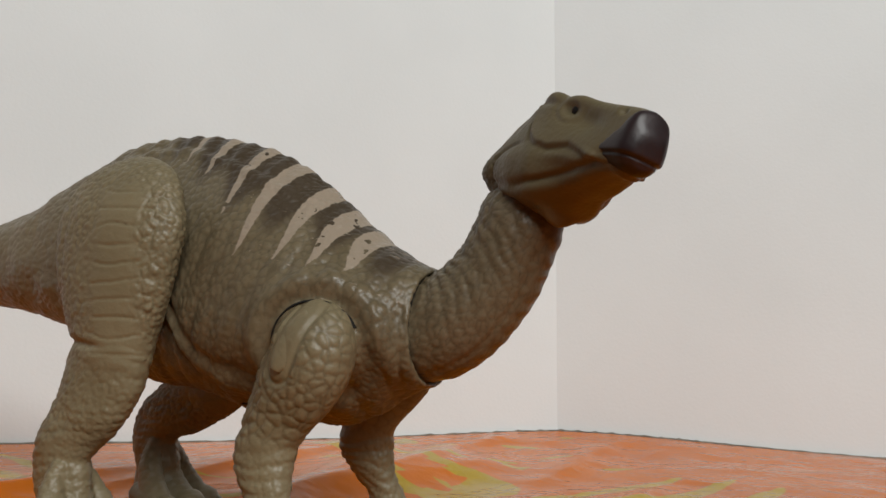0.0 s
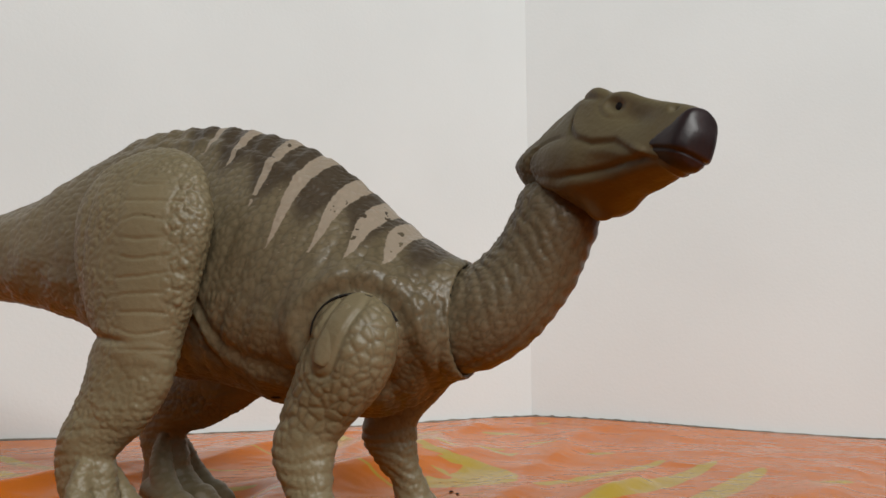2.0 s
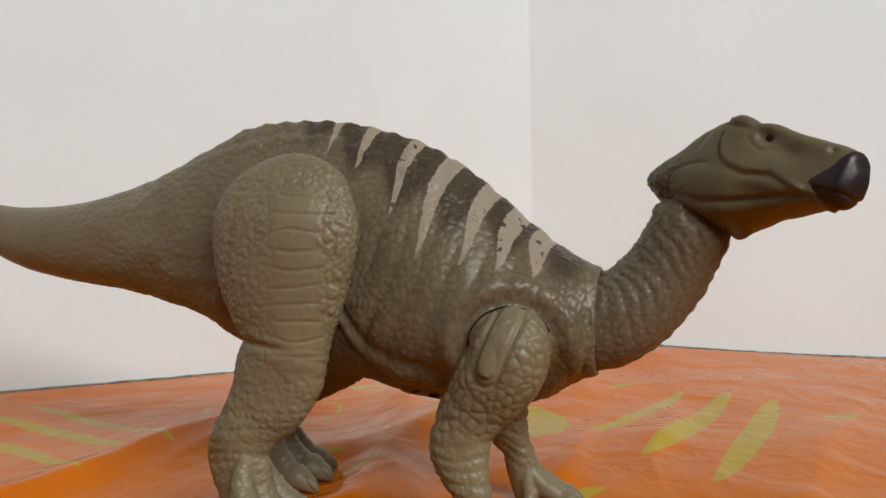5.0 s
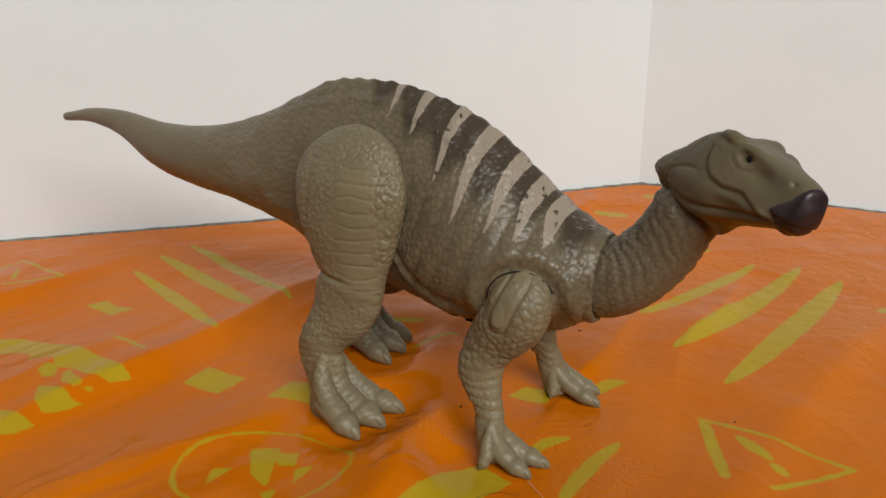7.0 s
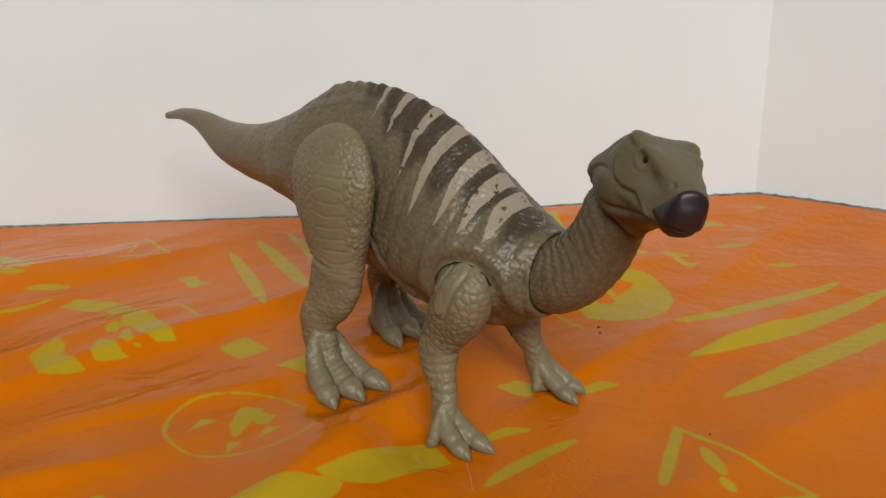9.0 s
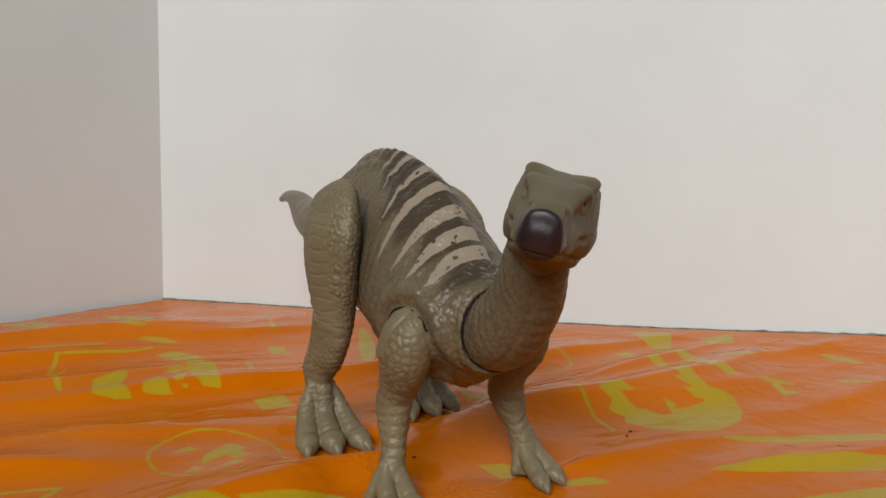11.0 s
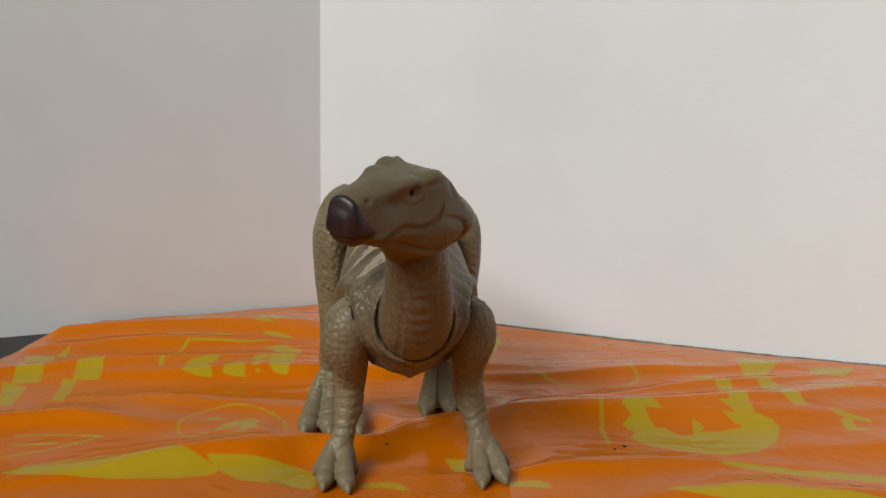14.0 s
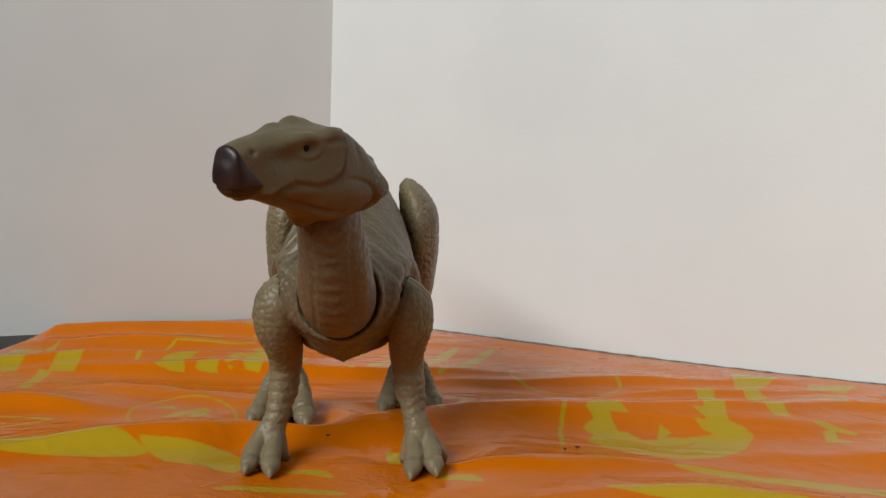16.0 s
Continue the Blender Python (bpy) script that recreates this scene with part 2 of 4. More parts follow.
# ---- the room, plain, closed and unseen ----
def room():
    x0, x1, y0, y1, z0, z1 = ROOM
    wx0, wx1, wz0, wz1 = WINDOW
    t = 0.12
    tagged(part("floor", box(x0 - t, x1 + t, y0 - t, y1 + t, z0 - t, z0), FLOOR), "brown carpeted floor of the room", "floor", kind="structure")
    tagged(part("ceiling", box(x0 - t, x1 + t, y0 - t, y1 + t, z1, z1 + t), WALL), "plain dark grey room ceiling, unseen", "ceiling", kind="structure")
    for name, b in (("wall_north", (x0 - t, x1 + t, y1, y1 + t, z0, z1)), ("wall_east", (x1, x1 + t, y0, y1, z0, z1)), ("wall_west", (x0 - t, x0, y0, y1, z0, z1))):
        tagged(part(name, box(*b), WALL), "plain dark grey painted room wall, unseen", "wall", kind="structure")
    bm = bmesh.new()
    for b in ((x0 - t, wx0, y0 - t, y0, z0, z1), (wx1, x1 + t, y0 - t, y0, z0, z1), (wx0, wx1, y0 - t, y0, z0, wz0), (wx0, wx1, y0 - t, y0, wz1, z1)):
        m = Matrix.Translation(((b[0] + b[1]) / 2, (b[2] + b[3]) / 2, (b[4] + b[5]) / 2)) @ Matrix.Diagonal((b[1] - b[0], b[3] - b[2], b[5] - b[4], 1))
        bmesh.ops.create_cube(bm, size=1.0, matrix=m)
    tagged(part("wall_south", bm, WALL), "plain dark grey room wall with a window opening, unseen", "wall", kind="structure")


room()

# ---- table, sheet and boards ----
TABLE_TOP = -0.006
LEFT_CORNER, RIGHT_CORNER = Vector((-0.405, 0.309, 0)), Vector((0.054, 0.543, 0))
LEFT_END, RIGHT_END = Vector((-0.412, 0.063, 0)), Vector((0.40, 0.487, 0))


def table():
    ob = tagged(new("table"), "black table under the orange plastic sheet", "table")
    part("tabletop", box(-0.72, 0.72, -0.42, 0.80, TABLE_TOP - 0.03, TABLE_TOP, 0.004), TABLE, ob)
    for x in (-0.66, 0.66):
        for y in (-0.36, 0.74):
            part("leg", box(x - 0.03, x + 0.03, y - 0.03, y + 0.03, ROOM[4], TABLE_TOP - 0.03, 0.003), TABLE, ob)


table()


def edge_rise(x):
    """How far the sheet bulges up where it meets the boards, highest at their corner."""
    return 0.0055 * np.exp(-(((x - 0.07) / 0.12) ** 2))


def boards():
    """A white three-panel display board, folded open, leaning back slightly."""
    ob = tagged(new("display_board"), "white folding display board standing behind the toy", "display board")
    base = [LEFT_END, LEFT_CORNER, RIGHT_CORNER, RIGHT_END]
    lean = [Vector((0.02, 0.0, 1)), Vector((0.020, 0.009, 1)), Vector((-0.023, 0.086, 1)), Vector((-0.023, 0.10, 1))]
    tall, thick = 0.62, 0.004
    for i in range(3):
        bm = bmesh.new()
        a, b, la, lb = base[i], base[i + 1], lean[i], lean[i + 1]
        along = (b - a).normalized()
        back = Vector((-along.y, along.x, 0)) * thick
        low = Vector((0, 0, TABLE_TOP))
        n = 24
        grids = []
        for shift in (Vector(), back):
            grids.append([[bm.verts.new((a + la * tall * v / n).lerp(b + lb * tall * v / n, u / n) + low + shift) for v in range(n + 1)] for u in range(n + 1)])
        for g in grids:
            for u in range(n):
                for v in range(n):
                    bm.faces.new((g[u][v], g[u + 1][v], g[u + 1][v + 1], g[u][v + 1]))
        rim = [(u, 0) for u in range(n)] + [(n, v) for v in range(n)] + [(u, n) for u in range(n, 0, -1)] + [(0, v) for v in range(n, 0, -1)]
        for (u, v), (p, q) in zip(rim, rim[1:] + rim[:1]):
            bm.faces.new((grids[0][u][v], grids[0][p][q], grids[1][p][q], grids[1][u][v]))
        bmesh.ops.recalc_face_normals(bm, faces=list(bm.faces))
        panel = part("panel", bm, BOARD, ob)
        if i:
            # a thin dark strip along the lower edge of the card
            bm = bmesh.new()
            steps = 160
            lift = [float(edge_rise(a.x + (b.x - a.x) * k / steps)) + 0.0006 + 0.0002 * math.sin(k * 0.9) * math.sin(k * 0.31 + i) + (0.0006 * max(0.0, math.sin(k * 1.3)) ** 3 if (k > 130) == (i == 1) and (k > 130 or k < 45) else 0.0) for k in range(steps + 1)]
            rows = [[bm.verts.new(a.lerp(b, k / steps) + d + Vector((0, 0, z))) for d, z in ((-back * 0.3, TABLE_TOP), (-back * 0.3, lift[k]), (back * 0.2, lift[k]), (back * 0.2, TABLE_TOP))] for k in range(steps + 1)]
            for p, q in zip(rows, rows[1:]):
                for m in range(3):
                    bm.faces.new((p[m], q[m], q[m + 1], p[m + 1]))
            bmesh.ops.recalc_face_normals(bm, faces=list(bm.faces))
            part("lower_edge", bm, EDGE, panel, "thin dark strip along the lower edge")


boards()


def far_edge(x):
    """The sheet's far edge: just in front of the boards."""
    back = LEFT_CORNER.y + (x - LEFT_CORNER.x) * (RIGHT_CORNER.y - LEFT_CORNER.y) / (RIGHT_CORNER.x - LEFT_CORNER.x)
    right = RIGHT_CORNER.y + (x - RIGHT_CORNER.x) * (RIGHT_END.y - RIGHT_CORNER.y) / (RIGHT_END.x - RIGHT_CORNER.x)
    return np.minimum(back, right) - 0.0035


# ridges of the sheet: x, y of a point on the crest, heading in degrees, half width, height, reach along the crest (metres)
RIDGES = [
    (-0.178, 0.213, 66, 0.013, 0.0065, 0.12), (-0.142, 0.157, 51, 0.010, 0.003, 0.06), (-0.235, 0.13, 70, 0.017, 0.006, 0.12),
    (-0.325, 0.165, 72, 0.024, 0.009, 0.13), (-0.022, 0.37, 74, 0.013, 0.004, 0.15), (0.008, 0.265, 70, 0.010, 0.003, 0.06),
    (-0.060, 0.20, 78, 0.018, 0.0052, 0.085), (-0.018, 0.345, 66, 0.017, 0.0045, 0.085), (-0.10, 0.36, 70, 0.012, 0.0035, 0.10), (0.11, 0.27, 55, 0.016, 0.003, 0.11),
    (0.03, 0.14, 60, 0.012, 0.002, 0.06), (-0.02, 0.10, 66, 0.010, 0.002, 0.06), (0.06, 0.43, 66, 0.014, 0.0035, 0.09),
    (-0.27, 0.27, 60, 0.012, 0.003, 0.06), (-0.046, 0.375, 82, 0.009, 0.0040, 0.062), (-0.072, 0.135, 80, 0.011, 0.0040, 0.045), (-0.289, 0.155, 72, 0.014, 0.0060, 0.075), (-0.155, 0.095, 57, 0.010, 0.0050, 0.050), (0.062, 0.310, 67, 0.010, 0.0030, 0.050),
]


def sheet_height(x, y):
    h = np.zeros_like(x)
    p = np.stack([x.ravel() * 1000, y.ravel() * 1000, np.zeros(x.size)], 1)
    wander = (value_noise(p, 55.0).reshape(x.shape) - 0.5)
    for rx, ry, turn, wide, tall, reach in RIDGES:
        c, s = math.cos(radians(turn)), math.sin(radians(turn))
        along, off = (x - rx) * c + (y - ry) * s, (y - ry) * c - (x - rx) * s + wander * 0.014
        side = np.where(off > 0, wide * 1.7, wide * 0.6)
        h += 1.35 * tall * np.exp(-np.sqrt((off / side) ** 2 + 0.02) ** 1.45 - (along / reach) ** 2)
    h += 0.0022 * (value_noise(p, 42.0).reshape(x.shape) - 0.5) + 0.0007 * (value_noise(p, 17.0).reshape(x.shape) - 0.5)
    q = np.stack([p[:, 0] * 0.93 - p[:, 1] * 0.37, (p[:, 0] * 0.37 + p[:, 1] * 0.93) * 0.35, p[:, 2]], 1)      # creases run across the toy
    crease = (1 - np.abs(2 * value_noise(q, 15.0) - 1)) ** 3 * value_noise(p + 300, 60.0)
    crease += 0.5 * (1 - np.abs(2 * value_noise(q + 77, 7.0) - 1)) ** 4 * value_noise(p + 500, 40.0)
    h += 0.0004 * crease.reshape(x.shape)
    d1, d2 = cells(np.stack([q[:, 0], q[:, 1] * 1.6, q[:, 2] + 0.5], 1) + 6 * value_noise(p + 40, 30.0)[:, None], 34.0)
    facet = np.clip(1 - (d2 - d1) * 7, 0, 1) ** 1.5 * np.clip(1.6 * value_noise(p + 800, 70.0) - 0.3, 0, 1)
    h += 0.00035 * facet.reshape(x.shape)
    return h


# sharp creases of the film: x, y of both ends in metres, height in millimetres
CREASES = [((-0.041, 0.196), (-0.061, 0.152), 0.8), ((-0.037, 0.199), (-0.052, 0.172), 0.7), ((-0.049, 0.177), (-0.072, 0.153), 0.6), ((-0.164, 0.128), (-0.137, 0.163), 0.8), ((-0.153, 0.128), (-0.135, 0.156), 0.7),
           ((-0.171, 0.129), (-0.150, 0.157), 0.7), ((-0.081, 0.272), (-0.103, 0.229), 0.7), ((-0.054, 0.250), (-0.055, 0.205), 0.7)]
CRUMPLED = [(-0.005, 0.190, 0.020), (-0.018, 0.193, 0.018), (0.006, 0.172, 0.016), (-0.058, 0.188, 0.014), (-0.175, 0.110, 0.022)]      # x, y, radius


def sharp_creases(x, y):
    h = np.zeros_like(x)
    for (ax, ay), (bx, by), tall in CREASES:
        dx, dy = bx - ax, by - ay
        length = math.hypot(dx, dy)
        t = ((x - ax) * dx + (y - ay) * dy) / length**2
        off = ((x - ax) * dy - (y - ay) * dx) / length + 0.0012 * np.sin(t * 7.0)
        h += tall / 1000 * np.exp(-np.abs(off) / 0.0014) * np.clip(4 * t * (1 - t), 0, 1) ** 0.5
    return h


FEET = []                                            # filled below: where the toy's feet press the sheet flat


def stroke(x, y, a, b, wide0, wide1, bow=0.0, full=1.0):
    """Distance (positive inside) to a tapered stroke from a to b, with its half widths at the middle and at the ends."""
    ax, ay, bx, by = a[0] / 1000, a[1] / 1000, b[0] / 1000, b[1] / 1000
    dx, dy = bx - ax, by - ay
    length = math.hypot(dx, dy)
    t = ((x - ax) * dx + (y - ay) * dy) / length**2
    tc = np.clip(t, 0, 1)
    off = ((x - ax) * dy - (y - ay) * dx) / length + bow / 1000 * (4 * tc * (1 - tc))
    over = np.maximum(np.abs(t - 0.5) - 0.5, 0) * length
    wide = wide1 + (wide0 - wide1) * (4 * tc * (1 - tc)) ** full
    return wide / 1000 - np.hypot(off, over)


def outline(x, y, points, wide):
    d = np.full_like(x, -1.0)
    for a, b in zip(points, points[1:]):
        d = np.maximum(d, stroke(x, y, a, b, wide, wide))
    return d


def ring_print(x, y, centre, radii, turn, wide, gap=0.0):
    c, s = math.cos(radians(turn)), math.sin(radians(turn))
    px, py = x * 1000 - centre[0], y * 1000 - centre[1]
    u, v = (px * c + py * s) / radii[0], (py * c - px * s) / radii[1]
    r = np.hypot(u, v)
    return (wide - np.abs(r - 1) * min(radii)) / 1000 + 0 * x


def polygon(x, y, points):
    """Distance (positive inside) to a polygon given in millimetres."""
    p = np.array(points, float) / 1000
    d, inside = np.full_like(x, 9.0), np.zeros(x.shape, bool)
    for (ax, ay), (bx, by) in zip(p, np.roll(p, -1, 0)):
        dx, dy = bx - ax, by - ay
        t = np.clip(((x - ax) * dx + (y - ay) * dy) / (dx * dx + dy * dy), 0, 1)
        d = np.minimum(d, np.hypot(x - ax - t * dx, y - ay - t * dy))
        cross = (ay > y) != (by > y)
        inside ^= cross & (x < ax + (y - ay) * dx / (dy if abs(dy) > 1e-9 else 1e-9))
    return np.where(inside, d, -d)


# filled shapes of the print (x, y in millimetres on the table)
CRESCENT = [(-254, 230), (-244, 233), (-234, 234), (-212, 226), (-194, 217), (-181, 210), (-172, 205), (-178, 199), (-186, 198), (-196, 204), (-206, 209), (-224, 218), (-240, 219), (-254, 218)]
HORN = [(-37, 319), (-30, 326), (-21, 325), (-25, 318), (-13, 314), (-12, 317), (-3, 319), (-2, 324), (-11, 333), (-5, 334), (-3, 329), (0, 337), (3, 348), (-2, 347), (-9, 348), (-5, 353), (-17, 354), (-14, 359), (-29, 373), (-22, 376),
        (-2, 360), (4, 363), (10, 362), (21, 347), (25, 332), (23, 316), (15, 304), (3, 297), (-10, 297), (-14, 303), (-22, 303), (-24, 310), (-31, 311)]
LETTER = [(-90, 446), (-69, 462), (-49, 419), (-28, 410), (3, 390), (0, 384), (-21, 392), (-53, 415)]
SQUARES = [[(-294, 86), (-288, 101), (-228, 90), (-232, 77)], [(-279, 118), (-273, 131), (-218, 118), (-223, 105)], [(-228, 101), (-223, 107), (-183, 98), (-188, 93)], [(-288, 101), (-303, 111), (-284, 106)], [(-237, 73), (-225, 84), (-188, 76), (-192, 70)]]
SKULL = [(-199, 188), (-192, 188), (-185, 186), (-181, 186), (-187, 178), (-190, 175), (-194, 178)]
CREATURE = [(-214, 180), (-208, 178), (-202, 171), (-190, 170), (-193, 163), (-200, 156), (-212, 163)]
SHAPES = [CRESCENT, HORN, LETTER, SKULL, CREATURE, *SQUARES, [(-72, 395), (-68, 405), (-53, 391), (-47, 394), (-26, 376), (0, 358), (-1, 348), (-30, 371), (-56, 388)], [(-49, 458), (-40, 483), (-29, 461), (-38, 446)],
          [(-396, 191), (-389, 209), (-351, 215), (-303, 227), (-321, 214), (-364, 199)], [(-371, 245), (-343, 264), (-299, 249), (-295, 236), (-344, 243)], [(17, 392), (18, 398), (25, 391), (32, 395), (27, 383)],
          [(-205, 198), (-205, 204), (-200, 203), (-197, 196), (-201, 194)], [(-196, 198), (-195, 202), (-185, 193), (-186, 190), (-191, 191)], [(-184, 191), (-182, 194), (-180, 192)],
          [(-155, 210), (-150, 224), (-132, 217), (-138, 204)], [(-119, 201), (-114, 216), (-98, 215), (-100, 203)], [(-31, 222), (-24, 230), (-11, 229), (-16, 218)],
          [(-114, 170), (-104, 171), (-102, 150), (-109, 156)], [(-122, 157), (-116, 158), (-121, 148)], [(-103, 147), (-98, 149), (-99, 140)], [(-104, 168), (-97, 169), (-96, 161), (-102, 161)],
          [(-96, 160), (-90, 161), (-94, 151)], 
          [(-229, 273), (-222, 281), (-215, 275), (-204, 272), (-211, 263), (-220, 269)], [(-64, 138), (-50, 168), (-38, 175), (-27, 167), (-44, 146)]]
MARKS = [((101, 391), (28, 307), 4.4), ((125, 389), (39, 271), 5.6), ((141, 371), (55, 243), 6.0),
         ((-216, 365), (-136, 291), 3.8), ((-225, 344), (-150, 278), 4.6), ((-228, 320), (-156, 249), 3.8),
         ((-92, 72), (-55, 140), 9.0), ((-12, 157), (9, 194), 3.0), ((-22, 183), (-8, 195), 2.4), ((2, 229), (15, 239), 3.2), ((-197, 236), (-175, 223), 1.2)]
BARS = [((-20, 421), (-9, 436), 4.0),
        ((20, 471), (36, 468), 5.0), ((39, 425), (52, 427), 3.5), ((11, 396), (23, 402), 3.0), ((68, 408), (80, 412), 3.0), ((55, 512), (60, 514), 4.0), ((-314, 220), (-295, 233), 3.4), ((-282, 226), (-270, 238), 3.2), ((-298, 170), (-291, 187), 4.0),
        ((-291, 187), (-287, 204), 3.2), ((-216, 213), (-212, 211), 3.6), ((-202, 208), (-196, 205), 3.8), ((-190, 203), (-187, 201), 2.0), ((-88, 281), (-71, 277), 1.6), ((-72, 254), (-54, 256), 1.6),
        ((146, 330), (162, 336), 4.0)]
LINES = [[(40, 216), (86, 191), (55, 174)], [(-297, 284), (-286, 316), (-253, 297), (-272, 279)], [(-144, 77), (-136, 92), (-124, 109), (-114, 87), (-114, 69), (-119, 58)], [(-130, 76), (-124, 91)], [(-86, 88), (-75, 105)], [(-43, 309), (-24, 294), (-10, 286)], [(-213, 148), (-259, 162), (-280, 176), (-263, 212), (-262, 220)], [(-263, 173), (-243, 156), (-214, 148)],
         [(-279, 301), (-273, 287)]]


def printed(x, y):
    """The yellow print of the sheet: claw marks, badges, diamonds and bands."""
    d = np.full_like(x, -1.0)
    for shape in SHAPES:
        d = np.maximum(d, polygon(x, y, shape))
    for a, b, w in MARKS:
        d = np.maximum(d, stroke(x, y, a, b, w, 0.6, 2.0, 0.6))
    for a, b, w in BARS:
        d = np.maximum(d, stroke(x, y, a, b, w, w * 0.6))
    for points in LINES:
        d = np.maximum(d, outline(x, y, points, 1.0))
    d = np.maximum(d, stroke(x, y, (41, 215), (41, 177), 2.3, 1.6))
    d = np.maximum(d, stroke(x, y, (51, 203), (58, 190), 2.6, 1.4))
    d = np.maximum(d, stroke(x, y, (59, 186), (61, 184), 2.4, 2.0))
    d = np.maximum(d, ring_print(x, y, (-106, 159), (28, 21), 12, 0.6))
    d = np.maximum(d, ring_print(x, y, (-105, 348), (30, 24), 20, 0.8))
    return d * 1000


def sheet():
    nx, ny = 640, 560
    xs = np.linspace(-0.402, 0.385, nx)
    t = np.linspace(0, 1, ny)
    x = np.repeat(xs[:, None], ny, 1)
    near = np.maximum(-0.30, 0.100 - (x + 0.400) * 0.46)          # the sheet's cut edge runs askew over the table
    near = np.where(x < -0.28, np.maximum(near, 0.050 + (-0.28 - x) * 0.56), near)
    y = near + (far_edge(x) - near) * t[None, :]
    z = sheet_height(x, y) + sharp_creases(x, y)
    press = np.zeros_like(x)
    for fx, fy in FEET:
        press = np.maximum(press, np.exp(-(((x - fx) ** 2 + (y - fy) ** 2) / 0.014**2) ** 1.3))
    z = z * (1 - press) - 0.0003 * press
    edge = np.minimum(y - near, 0.02) / 0.02
    z = z * (0.3 + 0.7 * edge) - 0.003 * (1 - edge)
    z *= 0.25 + 0.75 * np.clip((far_edge(x) - y) / 0.03, 0, 1)
    z += edge_rise(x) * np.clip(1 - (far_edge(x) - y) / 0.09, 0, 1) ** 1.5
    z = np.maximum(z, TABLE_TOP + 0.001)
    verts = np.stack([x.ravel(), y.ravel(), z.ravel()], 1)
    i, j = np.meshgrid(np.arange(nx - 1), np.arange(ny - 1), indexing="ij")
    a = (i * ny + j).ravel()
    mesh = mesh_from(verts, np.stack([a, a + ny, a + ny + 1, a + 1], 1))
    mesh.attributes.new("print", "FLOAT", "POINT").data.foreach_set("value", printed(x, y).ravel().astype(np.float32))
    crumple = np.max([np.exp(-((x - cx) ** 2 + (y - cy) ** 2) / r**2) for cx, cy, r in CRUMPLED], axis=0)
    mesh.attributes.new("crumple", "FLOAT", "POINT").data.foreach_set("value", crumple.ravel().astype(np.float32))
    tagged(part("plastic_sheet", mesh, SHEET), "wrinkled glossy orange plastic sheet with yellow print on the table", "tablecloth")


# ---- the toy dinosaur: x ahead, y to its left, z up, in millimetres until finish() ----
TOY = Matrix.Translation((-0.0317, 0.2068, 0)) @ Matrix.Rotation(math.atan2(-0.372, 0.928), 4, "Z")


# x, top, bottom, half width, height of the widest place (0 bottom, 1 top)
BODY_ROWS = [(-225, 86.5, 83, 1.6, .5), (-204, 91, 84.5, 4, .5), (-184, 91.5, 81, 6, .5), (-163, 89.5, 70.5, 9, .5), (-141, 90.5, 66, 11, .5), (-119, 95, 64, 13, .48),
             (-102, 101, 61, 15, .45), (-86, 109, 56, 16.5, .42), (-71, 115.5, 48, 17, .4), (-55, 116.8, 43.5, 17.4, .38), (-42, 116, 42.5, 19, .36), (-29, 113.3, 40.5, 22, .36),
             (-17, 109.5, 37.5, 24.5, .36), (-4, 102, 36, 25.5, .38), (8, 92.5, 35.5, 25, .42), (18, 84, 39, 22.5, .45), (26, 79, 43.5, 18.5, .47), (31, 76.2, 46.5, 14.6, .5)]


def tail_bend(x):
    return 3.6 * np.clip((-100 - x) / 125, 0, 1) ** 2


def body_half(x, z):
    """The body's half width at a place on its side, in millimetres."""
    row = [np.interp(x, [r[0] for r in BODY_ROWS], [r[k] for r in BODY_ROWS]) for k in range(5)]
    middle = row[2] + (row[1] - row[2]) * row[4]
    f = (z - middle) / (row[1] - middle) if z > middle else (middle - z) / (middle - row[2])
    return row[3] * math.sqrt(max(0.0, 1 - min(1.0, f) ** 2)) ** (1.55 if z > middle and x < 5 else 1.2)


def body_shell():
    rows = smooth_rows(BODY_ROWS, 150)
    angle = np.linspace(0, 2 * np.pi, 72, endpoint=False)
    c, s = np.cos(angle), np.sin(angle)
    rings = []
    for x, top, bottom, wide, high in rows:
        middle = bottom + (top - bottom) * high
        crest = np.clip((x + 95) / 30, 0, 1) * np.clip((28 - x) / 22, 0, 1)
        keel = np.clip((x + 20) / 30, 0, 1) * np.clip((34 - x) / 8, 0, 1)
        across = np.where(s > 0, np.sign(c) * np.abs(c) ** (1 + 0.55 * crest), np.sign(c) * np.abs(c) ** (1 + 1.2 * keel)) * wide
        up = np.where(s > 0, middle + (top - middle) * s, middle + (middle - bottom) * s)
        rings.append(np.stack([np.full_like(c, x), across + tail_bend(x), up], 1))
    return rings_mesh(rings)


def collar():
    """The rim of the body round the neck joint."""
    rings = []
    for a in np.linspace(0, 2 * np.pi, 73):
        centre, out = np.array((31.0, 13.7 * math.cos(a), 61.4 + 14.2 * math.sin(a))), np.array((0, math.cos(a), math.sin(a)))
        rings.append([centre + 1.1 * out * math.cos(b) + np.array((2.0, 0, 0)) * math.sin(b) for b in np.linspace(0, 2 * np.pi, 12, endpoint=False)])
    return rings_mesh(rings)


def stripe_distance(p, top, tip, wide):
    """Distance (positive inside) to a stripe that narrows from the crest of the back to its tip on the flank."""
    a, b = np.array(top, float), np.array(tip, float)
    d = b - a
    length = np.linalg.norm(d)
    q = p[:, [0, 2]] - a
    t = q @ d / length**2
    off = np.abs(q @ np.array((-d[1], d[0])) / length + 1.2 * np.sin(t * 5.0))
    half = wide * (1 - np.clip(t, 0, 1)) ** 0.75
    return np.where(t > 1, -(t - 1) * length, half - off)


